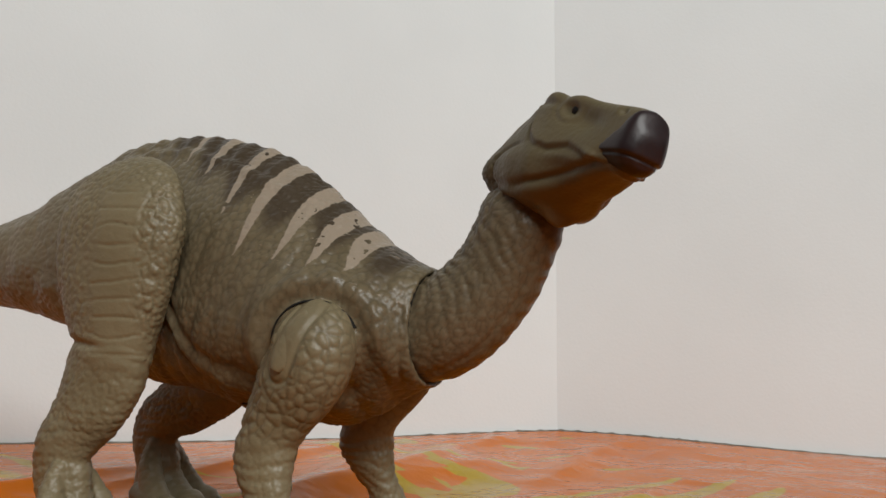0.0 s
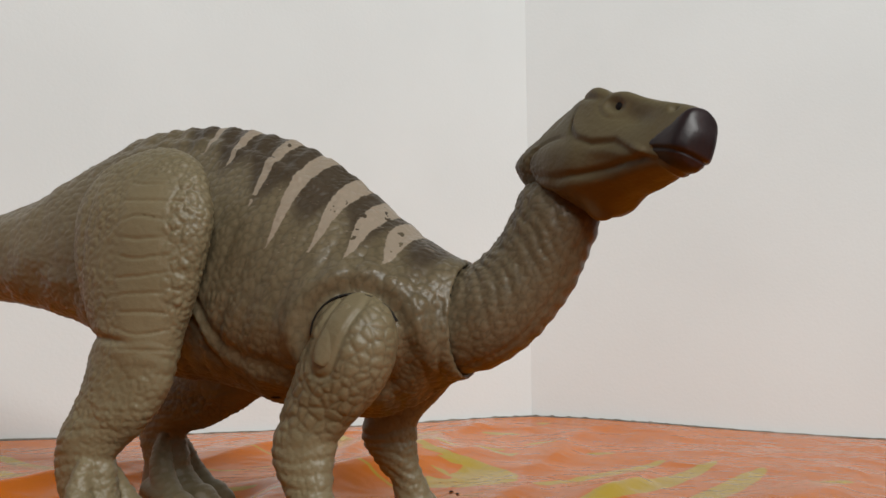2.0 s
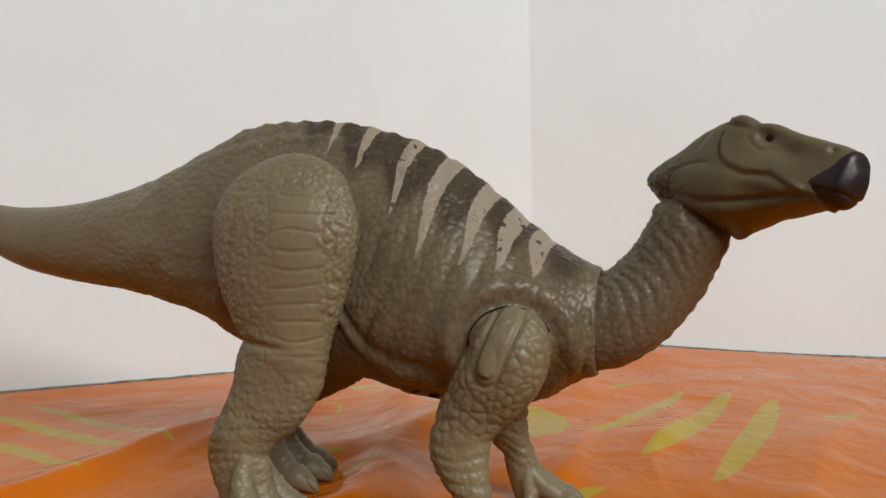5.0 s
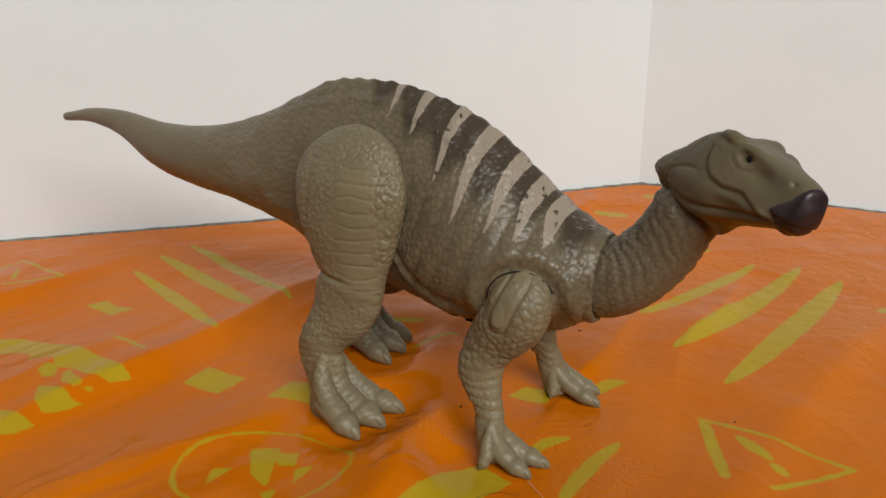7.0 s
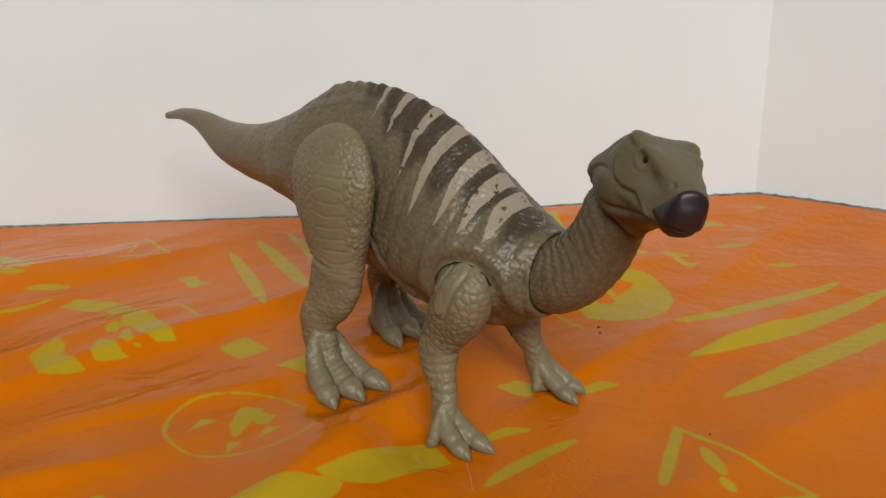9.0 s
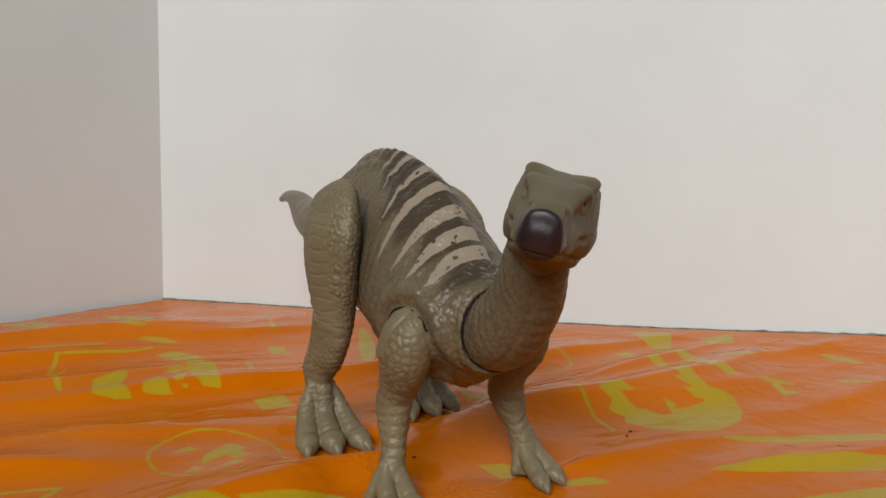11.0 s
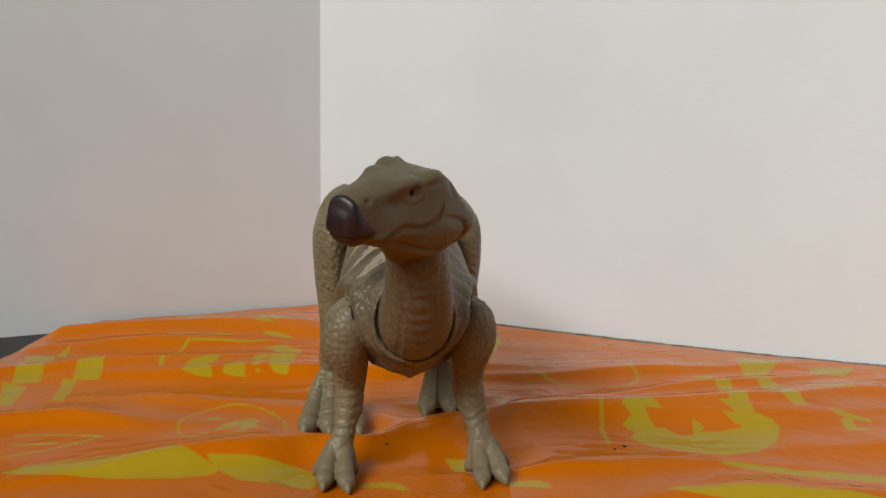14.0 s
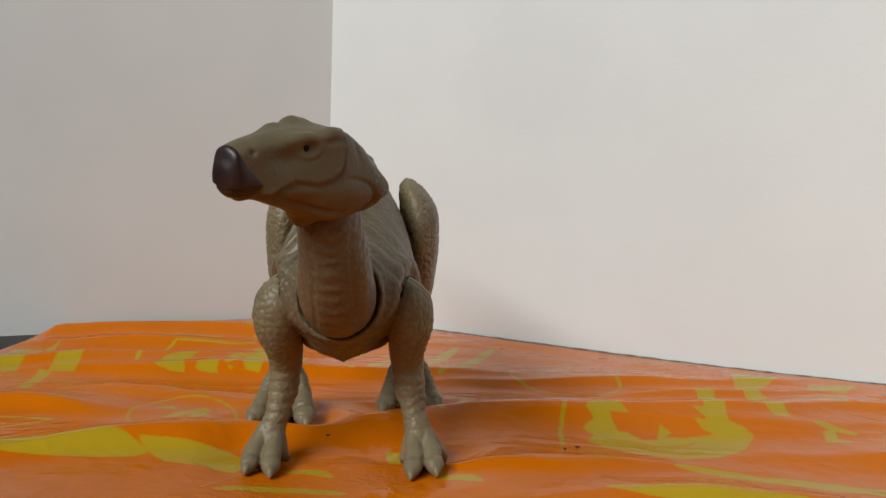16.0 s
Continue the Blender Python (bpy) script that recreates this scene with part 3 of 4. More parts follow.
# top and tip on the back (x, z), half width at the crest
STRIPES = [((-41, 120), (-46, 107), 2.0), ((-30, 118), (-36, 102), 2.5), ((-17.5, 114), (-23, 89), 2.5), ((-6.5, 108), (-14, 78), 3.2),
           ((5, 100), (-2, 77), 3.3), ((13, 92), (7, 75), 3.6), ((20, 86), (16, 73.5), 3.9)]


def build_body(toy):
    mesh = fused([body_shell(), collar()], 0.52, 3)
    p, n = points_of(mesh)
    flank = np.clip((p[:, 0] + 100) / 40, 0, 1)
    scales = pebbles(p * (1.0, 1.0, 0.75), 2.1)
    way = p[:, 0] - 0.30 * p[:, 2] + 7.0 * value_noise(p, 26.0)
    folds = np.abs(np.sin(way * 0.40)) * value_noise(p + 40, 14.0)
    low = np.clip((94 - p[:, 2]) / 14, 0, 1)
    height = flank * (0.28 * (scales - 0.6) * (0.4 + 1.2 * value_noise(p + 90, 13.0)) + low * 0.85 * (folds - 0.3)) + 0.25 * (value_noise(p, 18.0) - 0.5)
    chest = blob(p * (1, 0, 1), (26, 0, 64), (13, 1, 9)) + 0.4 * blob(p * (1, 0, 1), (8, 0, 74), (14, 1, 5))
    height += 0.24 * np.clip(chest, 0, 1) * (pebbles(p * (0.8, 1, 1.1) + 17, 2.5) - 0.5)
    back = np.clip((p[:, 2] - np.interp(p[:, 0], (-100, -60, -30, 0, 30), (97, 107, 104, 90, 68))) / 4, 0, 1) * flank
    height += back * 0.28 * np.sin(p[:, 0] * 0.9 + 2 * value_noise(p, 8.0))
    tail = np.clip((-64 - p[:, 0]) / 12, 0, 1) * np.clip((p[:, 0] + 165) / 60, 0.25, 1)
    height += tail * (0.34 * (pebbles(p * (0.7, 1, 1) + 44, 2.3) - 0.5) + 1.0 * (value_noise(p + 21, 7.0) - 0.5))
    line = p[:, 2] - np.interp(p[:, 0], (-95, -80, -60, -45, -25, -5), (100, 106, 111, 110, 104, 95))
    height += flank * (0.55 * np.exp(-(line / 1.3) ** 2) - 0.35 * np.exp(-((line - 2.6) / 1.0) ** 2)) * np.clip((2 - p[:, 0]) / 20, 0, 1)
    # raised rim over the near shoulder sockets, fold along the belly
    for side in (-1, 1):
        r = np.hypot(p[:, 0] - 12.5, (p[:, 2] - 56) * 1.0)
        on = np.clip(p[:, 1] * side / 12, 0, 1)
        height += on * (1.6 * np.exp(-((r - 15.5) / 2.6) ** 2) - 0.8 * np.exp(-((r - 11.5) / 1.6) ** 2))
        fold = p[:, 2] - np.interp(p[:, 0], (-40, -34, -28, -20, -6, 4), (70, 59, 51, 46.5, 43.5, 43))
        height += on * np.clip((-2 - p[:, 0]) / 8, 0, 1) * flank * (0.5 * np.exp(-(fold / 2.0) ** 2) - 0.7 * np.exp(-((fold - 4.2) / 2.0) ** 2) - 0.6 * np.exp(-((fold + 4) / 1.6) ** 2))
    cream = np.max([stripe_distance(p, *s) for s in STRIPES], axis=0)
    lower = np.interp(p[:, 0], (-62, -48, -36, -22, -9, 4, 14, 24, 31), (117, 112, 104, 95, 89, 84, 80, 75, 74))
    ragged = 5.0 * np.sin(p[:, 0] * 0.42 + 0.8)
    dark = np.minimum(p[:, 2] - lower - ragged * 0.7, p[:, 0] + 58)
    over = 3.8 + 2.0 * value_noise(p + 60, 6.0) - (p[:, 1] - tail_bend(p[:, 0]))
    cream, dark = np.minimum(cream, over), np.minimum(dark, over + 1.5)      # the paint ends just over the crest
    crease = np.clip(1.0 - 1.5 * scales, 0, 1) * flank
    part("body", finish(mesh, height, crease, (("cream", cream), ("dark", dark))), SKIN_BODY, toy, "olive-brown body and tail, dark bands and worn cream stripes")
    # a near-black disc that paints the shade in the gap round the neck
    rings = []
    angle = np.linspace(0, 2 * np.pi, 48, endpoint=False)
    for x, k in ((29.0, 0.93), (31.6, 0.94), (32.0, 0.92), (32.0, 0.5)):
        rings.append(np.stack([np.full(48, x), np.cos(angle) * 14.6 * k, 61.4 + np.sin(angle) * 14.9 * k], 1) * 0.001)
    part("neck_gap_shade", mesh_from(*rings_mesh(rings)), DARK, toy, "dark disc painted as the shade round the neck joint")


def build_gap_shade(toy, side):
    """A near-black strip painted as the shade over the shoulder, between the body and the top of the front leg."""
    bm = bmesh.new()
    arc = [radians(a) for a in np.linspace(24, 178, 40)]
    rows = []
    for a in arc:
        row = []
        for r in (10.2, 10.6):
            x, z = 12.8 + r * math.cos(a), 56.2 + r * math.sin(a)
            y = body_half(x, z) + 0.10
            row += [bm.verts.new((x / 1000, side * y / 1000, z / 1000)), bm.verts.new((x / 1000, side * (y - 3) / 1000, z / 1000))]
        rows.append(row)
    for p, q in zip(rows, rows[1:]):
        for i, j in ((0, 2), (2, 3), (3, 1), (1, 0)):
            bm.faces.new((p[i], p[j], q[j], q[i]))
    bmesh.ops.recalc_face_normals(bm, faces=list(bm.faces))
    part("shoulder_gap_shade", bm, DARK, toy, "dark strip painted as the shade over the shoulder joint")


NECK = [(27, 0, 60, 11.3, 12.2), (33, 0, 61.0, 11.8, 12.7), (38, 0, 63.3, 12.0, 12.5), (43.2, -0.1, 67.2, 11.6, 11.8), (49.4, 0.1, 74.6, 10.6, 11.1), (53.6, -0.6, 82.5, 9.7, 10.5), (56.3, -1.3, 89, 8.9, 10.2), (58.6, -2.4, 93.5, 6.4, 7.6)]


def build_neck(toy):
    mesh = fused([tube(NECK, 60, 64)], 0.5, 3)
    p, n = points_of(mesh)
    scales = pebbles(p, 2.1)
    front = np.clip(n[:, 0] * 0.8 - n[:, 2] * 0.6, 0, 1)
    way = p[:, 0] * 0.45 + p[:, 2] * 0.9
    height = 0.28 * (scales - 0.6) * (1 - 0.7 * front) + 0.21 * front * (0.5 + value_noise(p + 8, 7.0)) * np.sin(way * 1.4 + 4 * value_noise(p, 6.0)) * np.exp(-(p[:, 1] / 3.8) ** 2)
    height -= 0.36 * front * np.exp(-((np.abs(p[:, 1]) - 5.8 + 1.5 * (value_noise(p + 3, 8.0) - 0.5)) / 0.9) ** 2)      # grooves beside the throat plates
    height += 0.34 * (np.abs(np.sin((p[:, 0] * 0.88 + p[:, 2] * 0.42) * 0.78 + 6 * value_noise(p, 10.0))) - 0.5) * (1 - front) + 0.3 * (value_noise(p, 9.0) - 0.5)
    rough_top = np.clip(-n[:, 0] * 0.7 + n[:, 2] * 0.5, 0, 1)
    height += rough_top * 0.5 * (pebbles(p + 9, 1.9) - 0.5)
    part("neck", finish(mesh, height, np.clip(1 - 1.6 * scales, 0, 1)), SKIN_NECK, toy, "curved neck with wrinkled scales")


# the head's own axes: origin between the eyes, turned to the toy's right, nodding and leaning
HEAD_AT = Vector((76.4, -10.3, 107.5)) / 1000
HEAD = Matrix(((0.7808, 0.5118, 0.3583), (-0.5532, 0.8329, 0.0160), (-0.2903, -0.2107, 0.9335))).to_4x4()
HEAD = Matrix.Translation(HEAD_AT) @ HEAD @ Matrix.Rotation(radians(-2.5), 4, "Z")
HEAD = HEAD @ Matrix.Translation((0.014, -0.0004, 0)) @ Matrix.Rotation(radians(-5), 4, "Z") @ Matrix.Translation((-0.014, 0, 0))
# x; height of the crown; brow edge, hollow under it, cheek and jaw (half width, height); height of the chin
HEAD_ROWS = [(-31, -15.2, 4.2, -16, 6.5, -17.2, 7.4, -18.8, 5.8, -20.6, -21.6), (-27.5, -11.4, 6.4, -12.6, 9.6, -14.8, 11.1, -17.5, 9.1, -21, -22.2), (-23, -7, 7.2, -8.4, 10.8, -12, 12.6, -16.5, 10.4, -21.6, -23),
             (-19, -2.4, 7.6, -3, 10.5, -7.2, 12.7, -14.5, 10.4, -21.8, -23.4), (-15, 0.6, 8.1, 0.6, 10.3, -4, 12.7, -13.4, 10.3, -22, -23.8), (-11, 2.1, 8.6, 2.2, 10.3, -1.2, 12.7, -12.6, 10.2, -22, -24.2),
             (-8, 2.6, 8.9, 3.1, 10.1, 0.5, 12.5, -11.6, 9.9, -21.6, -24.4), (-4, 3, 8.8, 2.9, 9.3, 0.5, 12.1, -10.6, 9.5, -20.8, -24.2), (0, 3.3, 7.9, 2.7, 8.1, -0.4, 10.8, -9.6, 8.5, -18.2, -21.8),
             (4, 3.6, 6.9, 2.9, 7, -1.4, 9.2, -9, 7.2, -15.7, -18.4), (9, 3.6, 5.8, 2.5, 6.3, -2, 8, -8.8, 6, -13.6, -15.8), (13, 3.5, 5, 2.3, 5.8, -2.2, 7, -8.4, 5, -11.8, -13.4),
             (16.6, 3.3, 4.3, 2.1, 5.4, -2.4, 6.1, -7.9, 4.2, -10.8, -12), (19.8, 2.4, 3.8, 1.2, 5, -3, 5.5, -7.2, 3.7, -10.3, -11.4), (21.2, -0.3, 3.1, -1.1, 4.1, -3.9, 4.5, -6.8, 3.1, -9.6, -10.7),
             (22.2, -2.3, 2.1, -2.9, 2.9, -4.7, 3.1, -6.5, 2.2, -8.6, -9.4), (22.6, -4.1, 0.8, -4.4, 1, -5, 1.1, -6, 0.8, -7, -7.3)]


def head_ring(row, grow=0.0, fine=8):
    """A closed ring round the head: straight facets between the row's places, with eased corners."""
    x, crown, be, bz, he, hz, ce, cz, je, jz, chin = row
    half = np.array([(0, crown), (be, bz), (he, hz), (ce, cz), (je, jz), (0, chin)])
    half = np.concatenate([[half[k] + (half[k + 1] - half[k]) * m / fine for m in range(fine)] for k in range(5)] + [half[5:]])
    loop = np.concatenate([half, (half[1:-1] * (-1, 1))[::-1]])
    for _ in range(9):
        loop = 0.25 * np.roll(loop, 1, 0) + 0.5 * loop + 0.25 * np.roll(loop, -1, 0)
    if grow:
        middle = loop.mean(0)
        out = loop - middle
        loop = loop + out / np.linalg.norm(out, axis=1)[:, None] * grow
    return np.column_stack([np.full(len(loop), x), loop])


def build_head(toy):
    rows = smooth_rows(HEAD_ROWS, 80)
    mesh = fused([rings_mesh([head_ring(r) for r in rows])], 0.42, 6)
    p, n = points_of(mesh)
    height = 0.18 * (value_noise(p, 5.0) - 0.5)
    back = np.clip((-19 - p[:, 0] - 0.3 * p[:, 2]) / 5, 0, 1)
    scales = pebbles(p, 1.6)
    height += back * 0.30 * (scales - 0.5) + 0.18 * np.exp(-((p[:, 0] + 27.0 + 0.2 * p[:, 2]) / 1.6) ** 2) * (0.4 + value_noise(p, 3.0))
    for side in (-1, 1):
        on = (p[:, 1] * side > 0)
        q = np.stack([p[:, 0], p[:, 1] * side, p[:, 2]], 1)
        outer = np.clip((q[:, 1] - 1.5) / 3, 0, 1)
        r = np.hypot(p[:, 0] - 0.2, (p[:, 2] + 0.3 + 0.10 * (p[:, 0] - 0.2)) * 1.3)
        # knob of the temple, brow over the eye, the dip between them
        height += on * (1.1 * blob(q, (-8.5, 9.0, 3.0), (4.2, 3.6, 3.0)) + 1.1 * blob(q, (1.2, 7.6, 2.7), (3.8, 2.6, 1.4)) - 0.5 * blob(q, (-3.2, 9.0, 3.2), (1.3, 4, 2.2)))
        # socket, its rim, the bag under the eye
        height += on * outer * (-0.55 * np.exp(-((r / 2.1) ** 4)) + 0.10 * np.exp(-((r - 2.8) / 0.7) ** 2) - 0.16 * np.exp(-((r - 4.3) / 0.6) ** 2) * np.clip((1.5 - p[:, 2]) / 3, 0, 1))
        # hollow under the knob, hollow before the eye, nostril with its rim
        height += on * (-0.9 * blob(q, (-8.6, 10, 0.6), (3.4, 5, 0.9)) - 1.0 * blob(q, (7.0, 7, -2.2), (3.6, 5, 2.2)) - 0.45 * blob(q, (-15.5, 10, -3.5), (1.0, 5, 3.0))
                        - 1.0 * blob(q, (15.4, 4.0, 1.0), (0.9, 3, 0.8)) + 0.25 * blob(q, (14.2, 4.4, 1.0), (2.0, 3, 1.6)))
        # the plate of the face: its rear edge turns down behind the eye, then forward over the cheek to the corner of the mouth
        edge = np.interp(p[:, 0], (-11.2, -10.4, -9.4, -7.6, -4.4, 0.0, 3.2, 5.2, 8.0, 13.5), (4.0, -1.0, -4.6, -7.4, -9.2, -9.6, -8.6, -8.0, -8.8, -10.2))
        rise = p[:, 2] - edge
        reach = np.clip((p[:, 0] + 12) / 1.2, 0, 1) * np.clip((14.6 - p[:, 0]) / 1.5, 0, 1) * on * outer
        height += reach * ((0.45 + 0.3 * value_noise(p + 20, 6.0)) * np.clip(rise / 1.2 + 0.5, 0, 1) * np.exp(-np.clip(rise, 0, 9) / 3.0) - (0.2 + 0.4 * value_noise(p + 33, 7.0)) * np.exp(-((rise + 0.7) / 0.9) ** 2))
        # the swollen cheek, its rear edge, and the pouch along the lip
        cheek = np.hypot((p[:, 0] + 9.5) / 10.0, (p[:, 2] + 15.0 - 0.12 * p[:, 0]) / 5.8)
        height += on * outer * (0.8 * np.exp(-(cheek / 0.85) ** 4) - 0.55 * np.exp(-((cheek - 1.04) / 0.09) ** 2) * np.clip((-8 - p[:, 0]) / 4, 0, 1))
        pouch = p[:, 2] - np.interp(p[:, 0], (-2, 4, 9, 14), (-12.2, -11.0, -10.6, -10.2))
        height += on * outer * np.clip((p[:, 0] + 2) / 4, 0, 1) * np.clip((15 - p[:, 0]) / 3, 0, 1) * 0.45 * np.exp(-(pouch / 1.4) ** 2)
        # crease from the mouth's corner down and back, and the ledge of the jaw under it
        fold = p[:, 2] - np.interp(p[:, 0], (-10, -2, 2, 8, 13.5), (-19.6, -17.4, -15.6, -12.8, -10.4))
        height += on * outer * np.clip((p[:, 0] + 10) / 6, 0, 1) * (-0.8 * np.exp(-(fold / 0.75) ** 2) + 0.45 * np.exp(-((fold + 1.8) / 1.0) ** 2))
        rim = p[:, 2] + 20.8 - 0.06 * p[:, 0]
        height += on * outer * np.clip((-2 - p[:, 0]) / 6, 0, 1) * (0.5 * np.exp(-(rim / 0.9) ** 2) - 0.4 * np.exp(-((rim - 2.0) / 0.8) ** 2)) * (0.5 + value_noise(p, 4.0))
        # the thin lip under the beak
        lip_line = p[:, 2] - np.interp(p[:, 0], (11, 13.5, 18.5), (-9.2, -9.4, -11.4))
        height += on * np.clip((p[:, 0] - 10) / 2, 0, 1) * 0.5 * np.exp(-(lip_line / 0.7) ** 2)
    height += 3.4 * blob(p, (-2.6, 0, -25.0), (1.5, 6, 3.2)) - 0.9 * blob(p, (1.8, 0, -23), (1.8, 6, 2.4))
    height += 0.10 * (pebbles(p + 5, 1.4) - 0.5)
    height -= 0.7 * np.clip((p[:, 0] - 14.4 - np.where(p[:, 2] > -8.5, 0.62, 1.4) * np.abs(p[:, 2] + 8.5)) / 1.2, 0, 1)
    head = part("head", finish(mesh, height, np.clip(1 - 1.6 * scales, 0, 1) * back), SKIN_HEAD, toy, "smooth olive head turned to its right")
    head.matrix_basis = HEAD
    # beak: it begins along a slanting edge from the bridge to the corner of the mouth and under the lip
    steps, fine = 24, 8
    edge = np.array([18.6, 18.8, 17.2, 13.2, 16.2, 18.2])
    half = np.interp(np.arange(5 * fine + 1) / fine, np.arange(6), edge)
    start = np.concatenate([half, half[1:-1][::-1]])
    xs = rows[:, 0]
    rings = []
    for k in range(steps):
        f = k / (steps - 1)
        x = start + (22.55 - start) * f
        grow = 0.28 * min(1, 3 * k / steps + 0.05)
        ring = np.empty((len(start), 3))
        for j in range(len(start)):
            row = [x[j]] + [np.interp(x[j], xs, rows[:, m]) for m in range(1, 11)]
            ring[j] = head_ring(row, grow)[j]
        rings.append(ring)
    mesh = fused([rings_mesh(rings)], 0.35, 2)
    p, n = points_of(mesh)
    lip = p[:, 2] - np.interp(p[:, 0], (12, 18, 25), (-8.7, -8.2, -7.7))
    height = 0.10 * (value_noise(p, 3.0) - 0.5) - 0.7 * np.exp(-(lip / 0.5) ** 2) - 0.5 * np.clip((-lip - 0.3) / 0.6, 0, 1)
    part("beak", finish(mesh, height, np.zeros(len(p))), BEAK, head, "dark maroon beak")
    for side in (-1, 1):
        bm = bmesh.new()
        bmesh.ops.create_uvsphere(bm, u_segments=24, v_segments=16, radius=0.00165, matrix=Matrix.Diagonal((1.1, 0.7, 0.9, 1)))
        eye = part("eye", bm, EYE, head)
        eye.matrix_basis = Matrix.Translation((0.0002, side * 0.0064, -0.0003))
        eye.data.polygons.foreach_set("use_smooth", [True] * len(eye.data.polygons))
        bm = bmesh.new()
        bmesh.ops.create_uvsphere(bm, u_segments=16, v_segments=12, radius=0.00105, matrix=Matrix.Translation((0.0003, side * 0.00095, 0.0001)) @ Matrix.Diagonal((1, 0.5, 1, 1)))
        part("pupil", bm, PUPIL, eye, "black pupil")


def toe(a, b, r, drop=0.0):
    """A toe from its root to the tip of its claw, rows for tube()."""
    a, b = np.array(a, float), np.array(b, float)
    rows = []
    for f, k, lift in ((0, 0.9, 1.5), (0.3, 1.0, 1.2), (0.52, 0.92, 0.4), (0.66, 0.98, 0.2), (0.78, 0.80, -0.2), (0.9, 0.48, -0.4), (1.0, 0.12, -0.2)):
        p = a + (b - a) * f
        z = max(r * k * 0.85, 0.3) + (a[2] - r) * max(0, 1 - f * 1.5) + (0.6 if lift > 0 else 0) * lift
        rows.append((p[0], p[1], z, r * k, r * k * 0.9))
    return tube(rows, 22, 20)


def leg_shell(rows, side, shift=0.0, inward=0.0):
    """Rows of height, x, half depth, distance from the middle, half thickness."""
    table = []
    for z, x, deep, out, thick in rows:
        f = min(1.0, max(0.0, (74 - z) / 48))
        g = min(1.0, max(0.0, (54 - z) / 28))
        x += shift * g * g * (3 - 2 * g) * (0.82 + 0.18 * min(1.0, max(0.0, (20 - z) / 18)))
        table.append((x, side * (out - inward * f * f * (3 - 2 * f)), z - (2.5 if side > 0 and z > 90 else 0.0), thick * (0.9 if side > 0 and z > 60 else 1.0), deep))
    return tube(table, 60, 48)


HIND = [(103.5, -47.5, 3.5, 19.5, 2.2), (101.5, -47.5, 11, 21.5, 4.6), (96, -47.5, 17.2, 24.5, 7.2), (87, -48, 21, 26.5, 8.8), (77, -48.3, 20.4, 27, 8.8), (66, -48, 17.6, 26.8, 8.4), (56.5, -47.6, 13.6, 26.4, 7.8),
        (51.5, -47.8, 12.4, 26.6, 7.4), (46, -49.2, 12.9, 27, 6.6), (38, -52.6, 10.8, 27.8, 6.2), (30, -58.2, 8.7, 28.6, 5.6), (24, -60.0, 8.5, 29, 5.2), (16, -57.4, 8.2, 29, 5.0), (9, -55.5, 8.4, 29.3, 5.6), (3.5, -54.5, 9.2, 29.6, 6.4), (0.6, -54, 8.6, 29.6, 6.4)]
FORE = [(65.2, 12.6, 3.5, 18.5, 2), (63.6, 12.6, 7.4, 20, 5.2), (58.5, 12.7, 10.2, 21.5, 8.4), (52, 11.8, 10.6, 22.5, 8.6), (46.5, 8.0, 10.4, 22.2, 7.6), (40, 3.6, 8.8, 21.6, 6.4), (34, 0.6, 8.0, 21.8, 5.8),
        (28, 0.0, 8.1, 22.4, 5.5), (22, 1.9, 6.2, 23.4, 4.8), (17, 4.3, 4.7, 24.4, 4.2), (11, 6.0, 5.2, 25.6, 4.6), (4.5, 8.2, 5.6, 26.6, 5.0), (0.8, 8.8, 5.0, 26.6, 4.8)]
HIND_TOES = [((-36, 41), 5.0), ((-32.5, 30), 5.2), ((-32, 17.5), 4.8)]
FORE_TOES = [((7.5, 35.5), 2.5), ((23.5, 32), 3.5), ((26.5, 23.2), 3.5), ((8.5, 20.0), 2.5)]


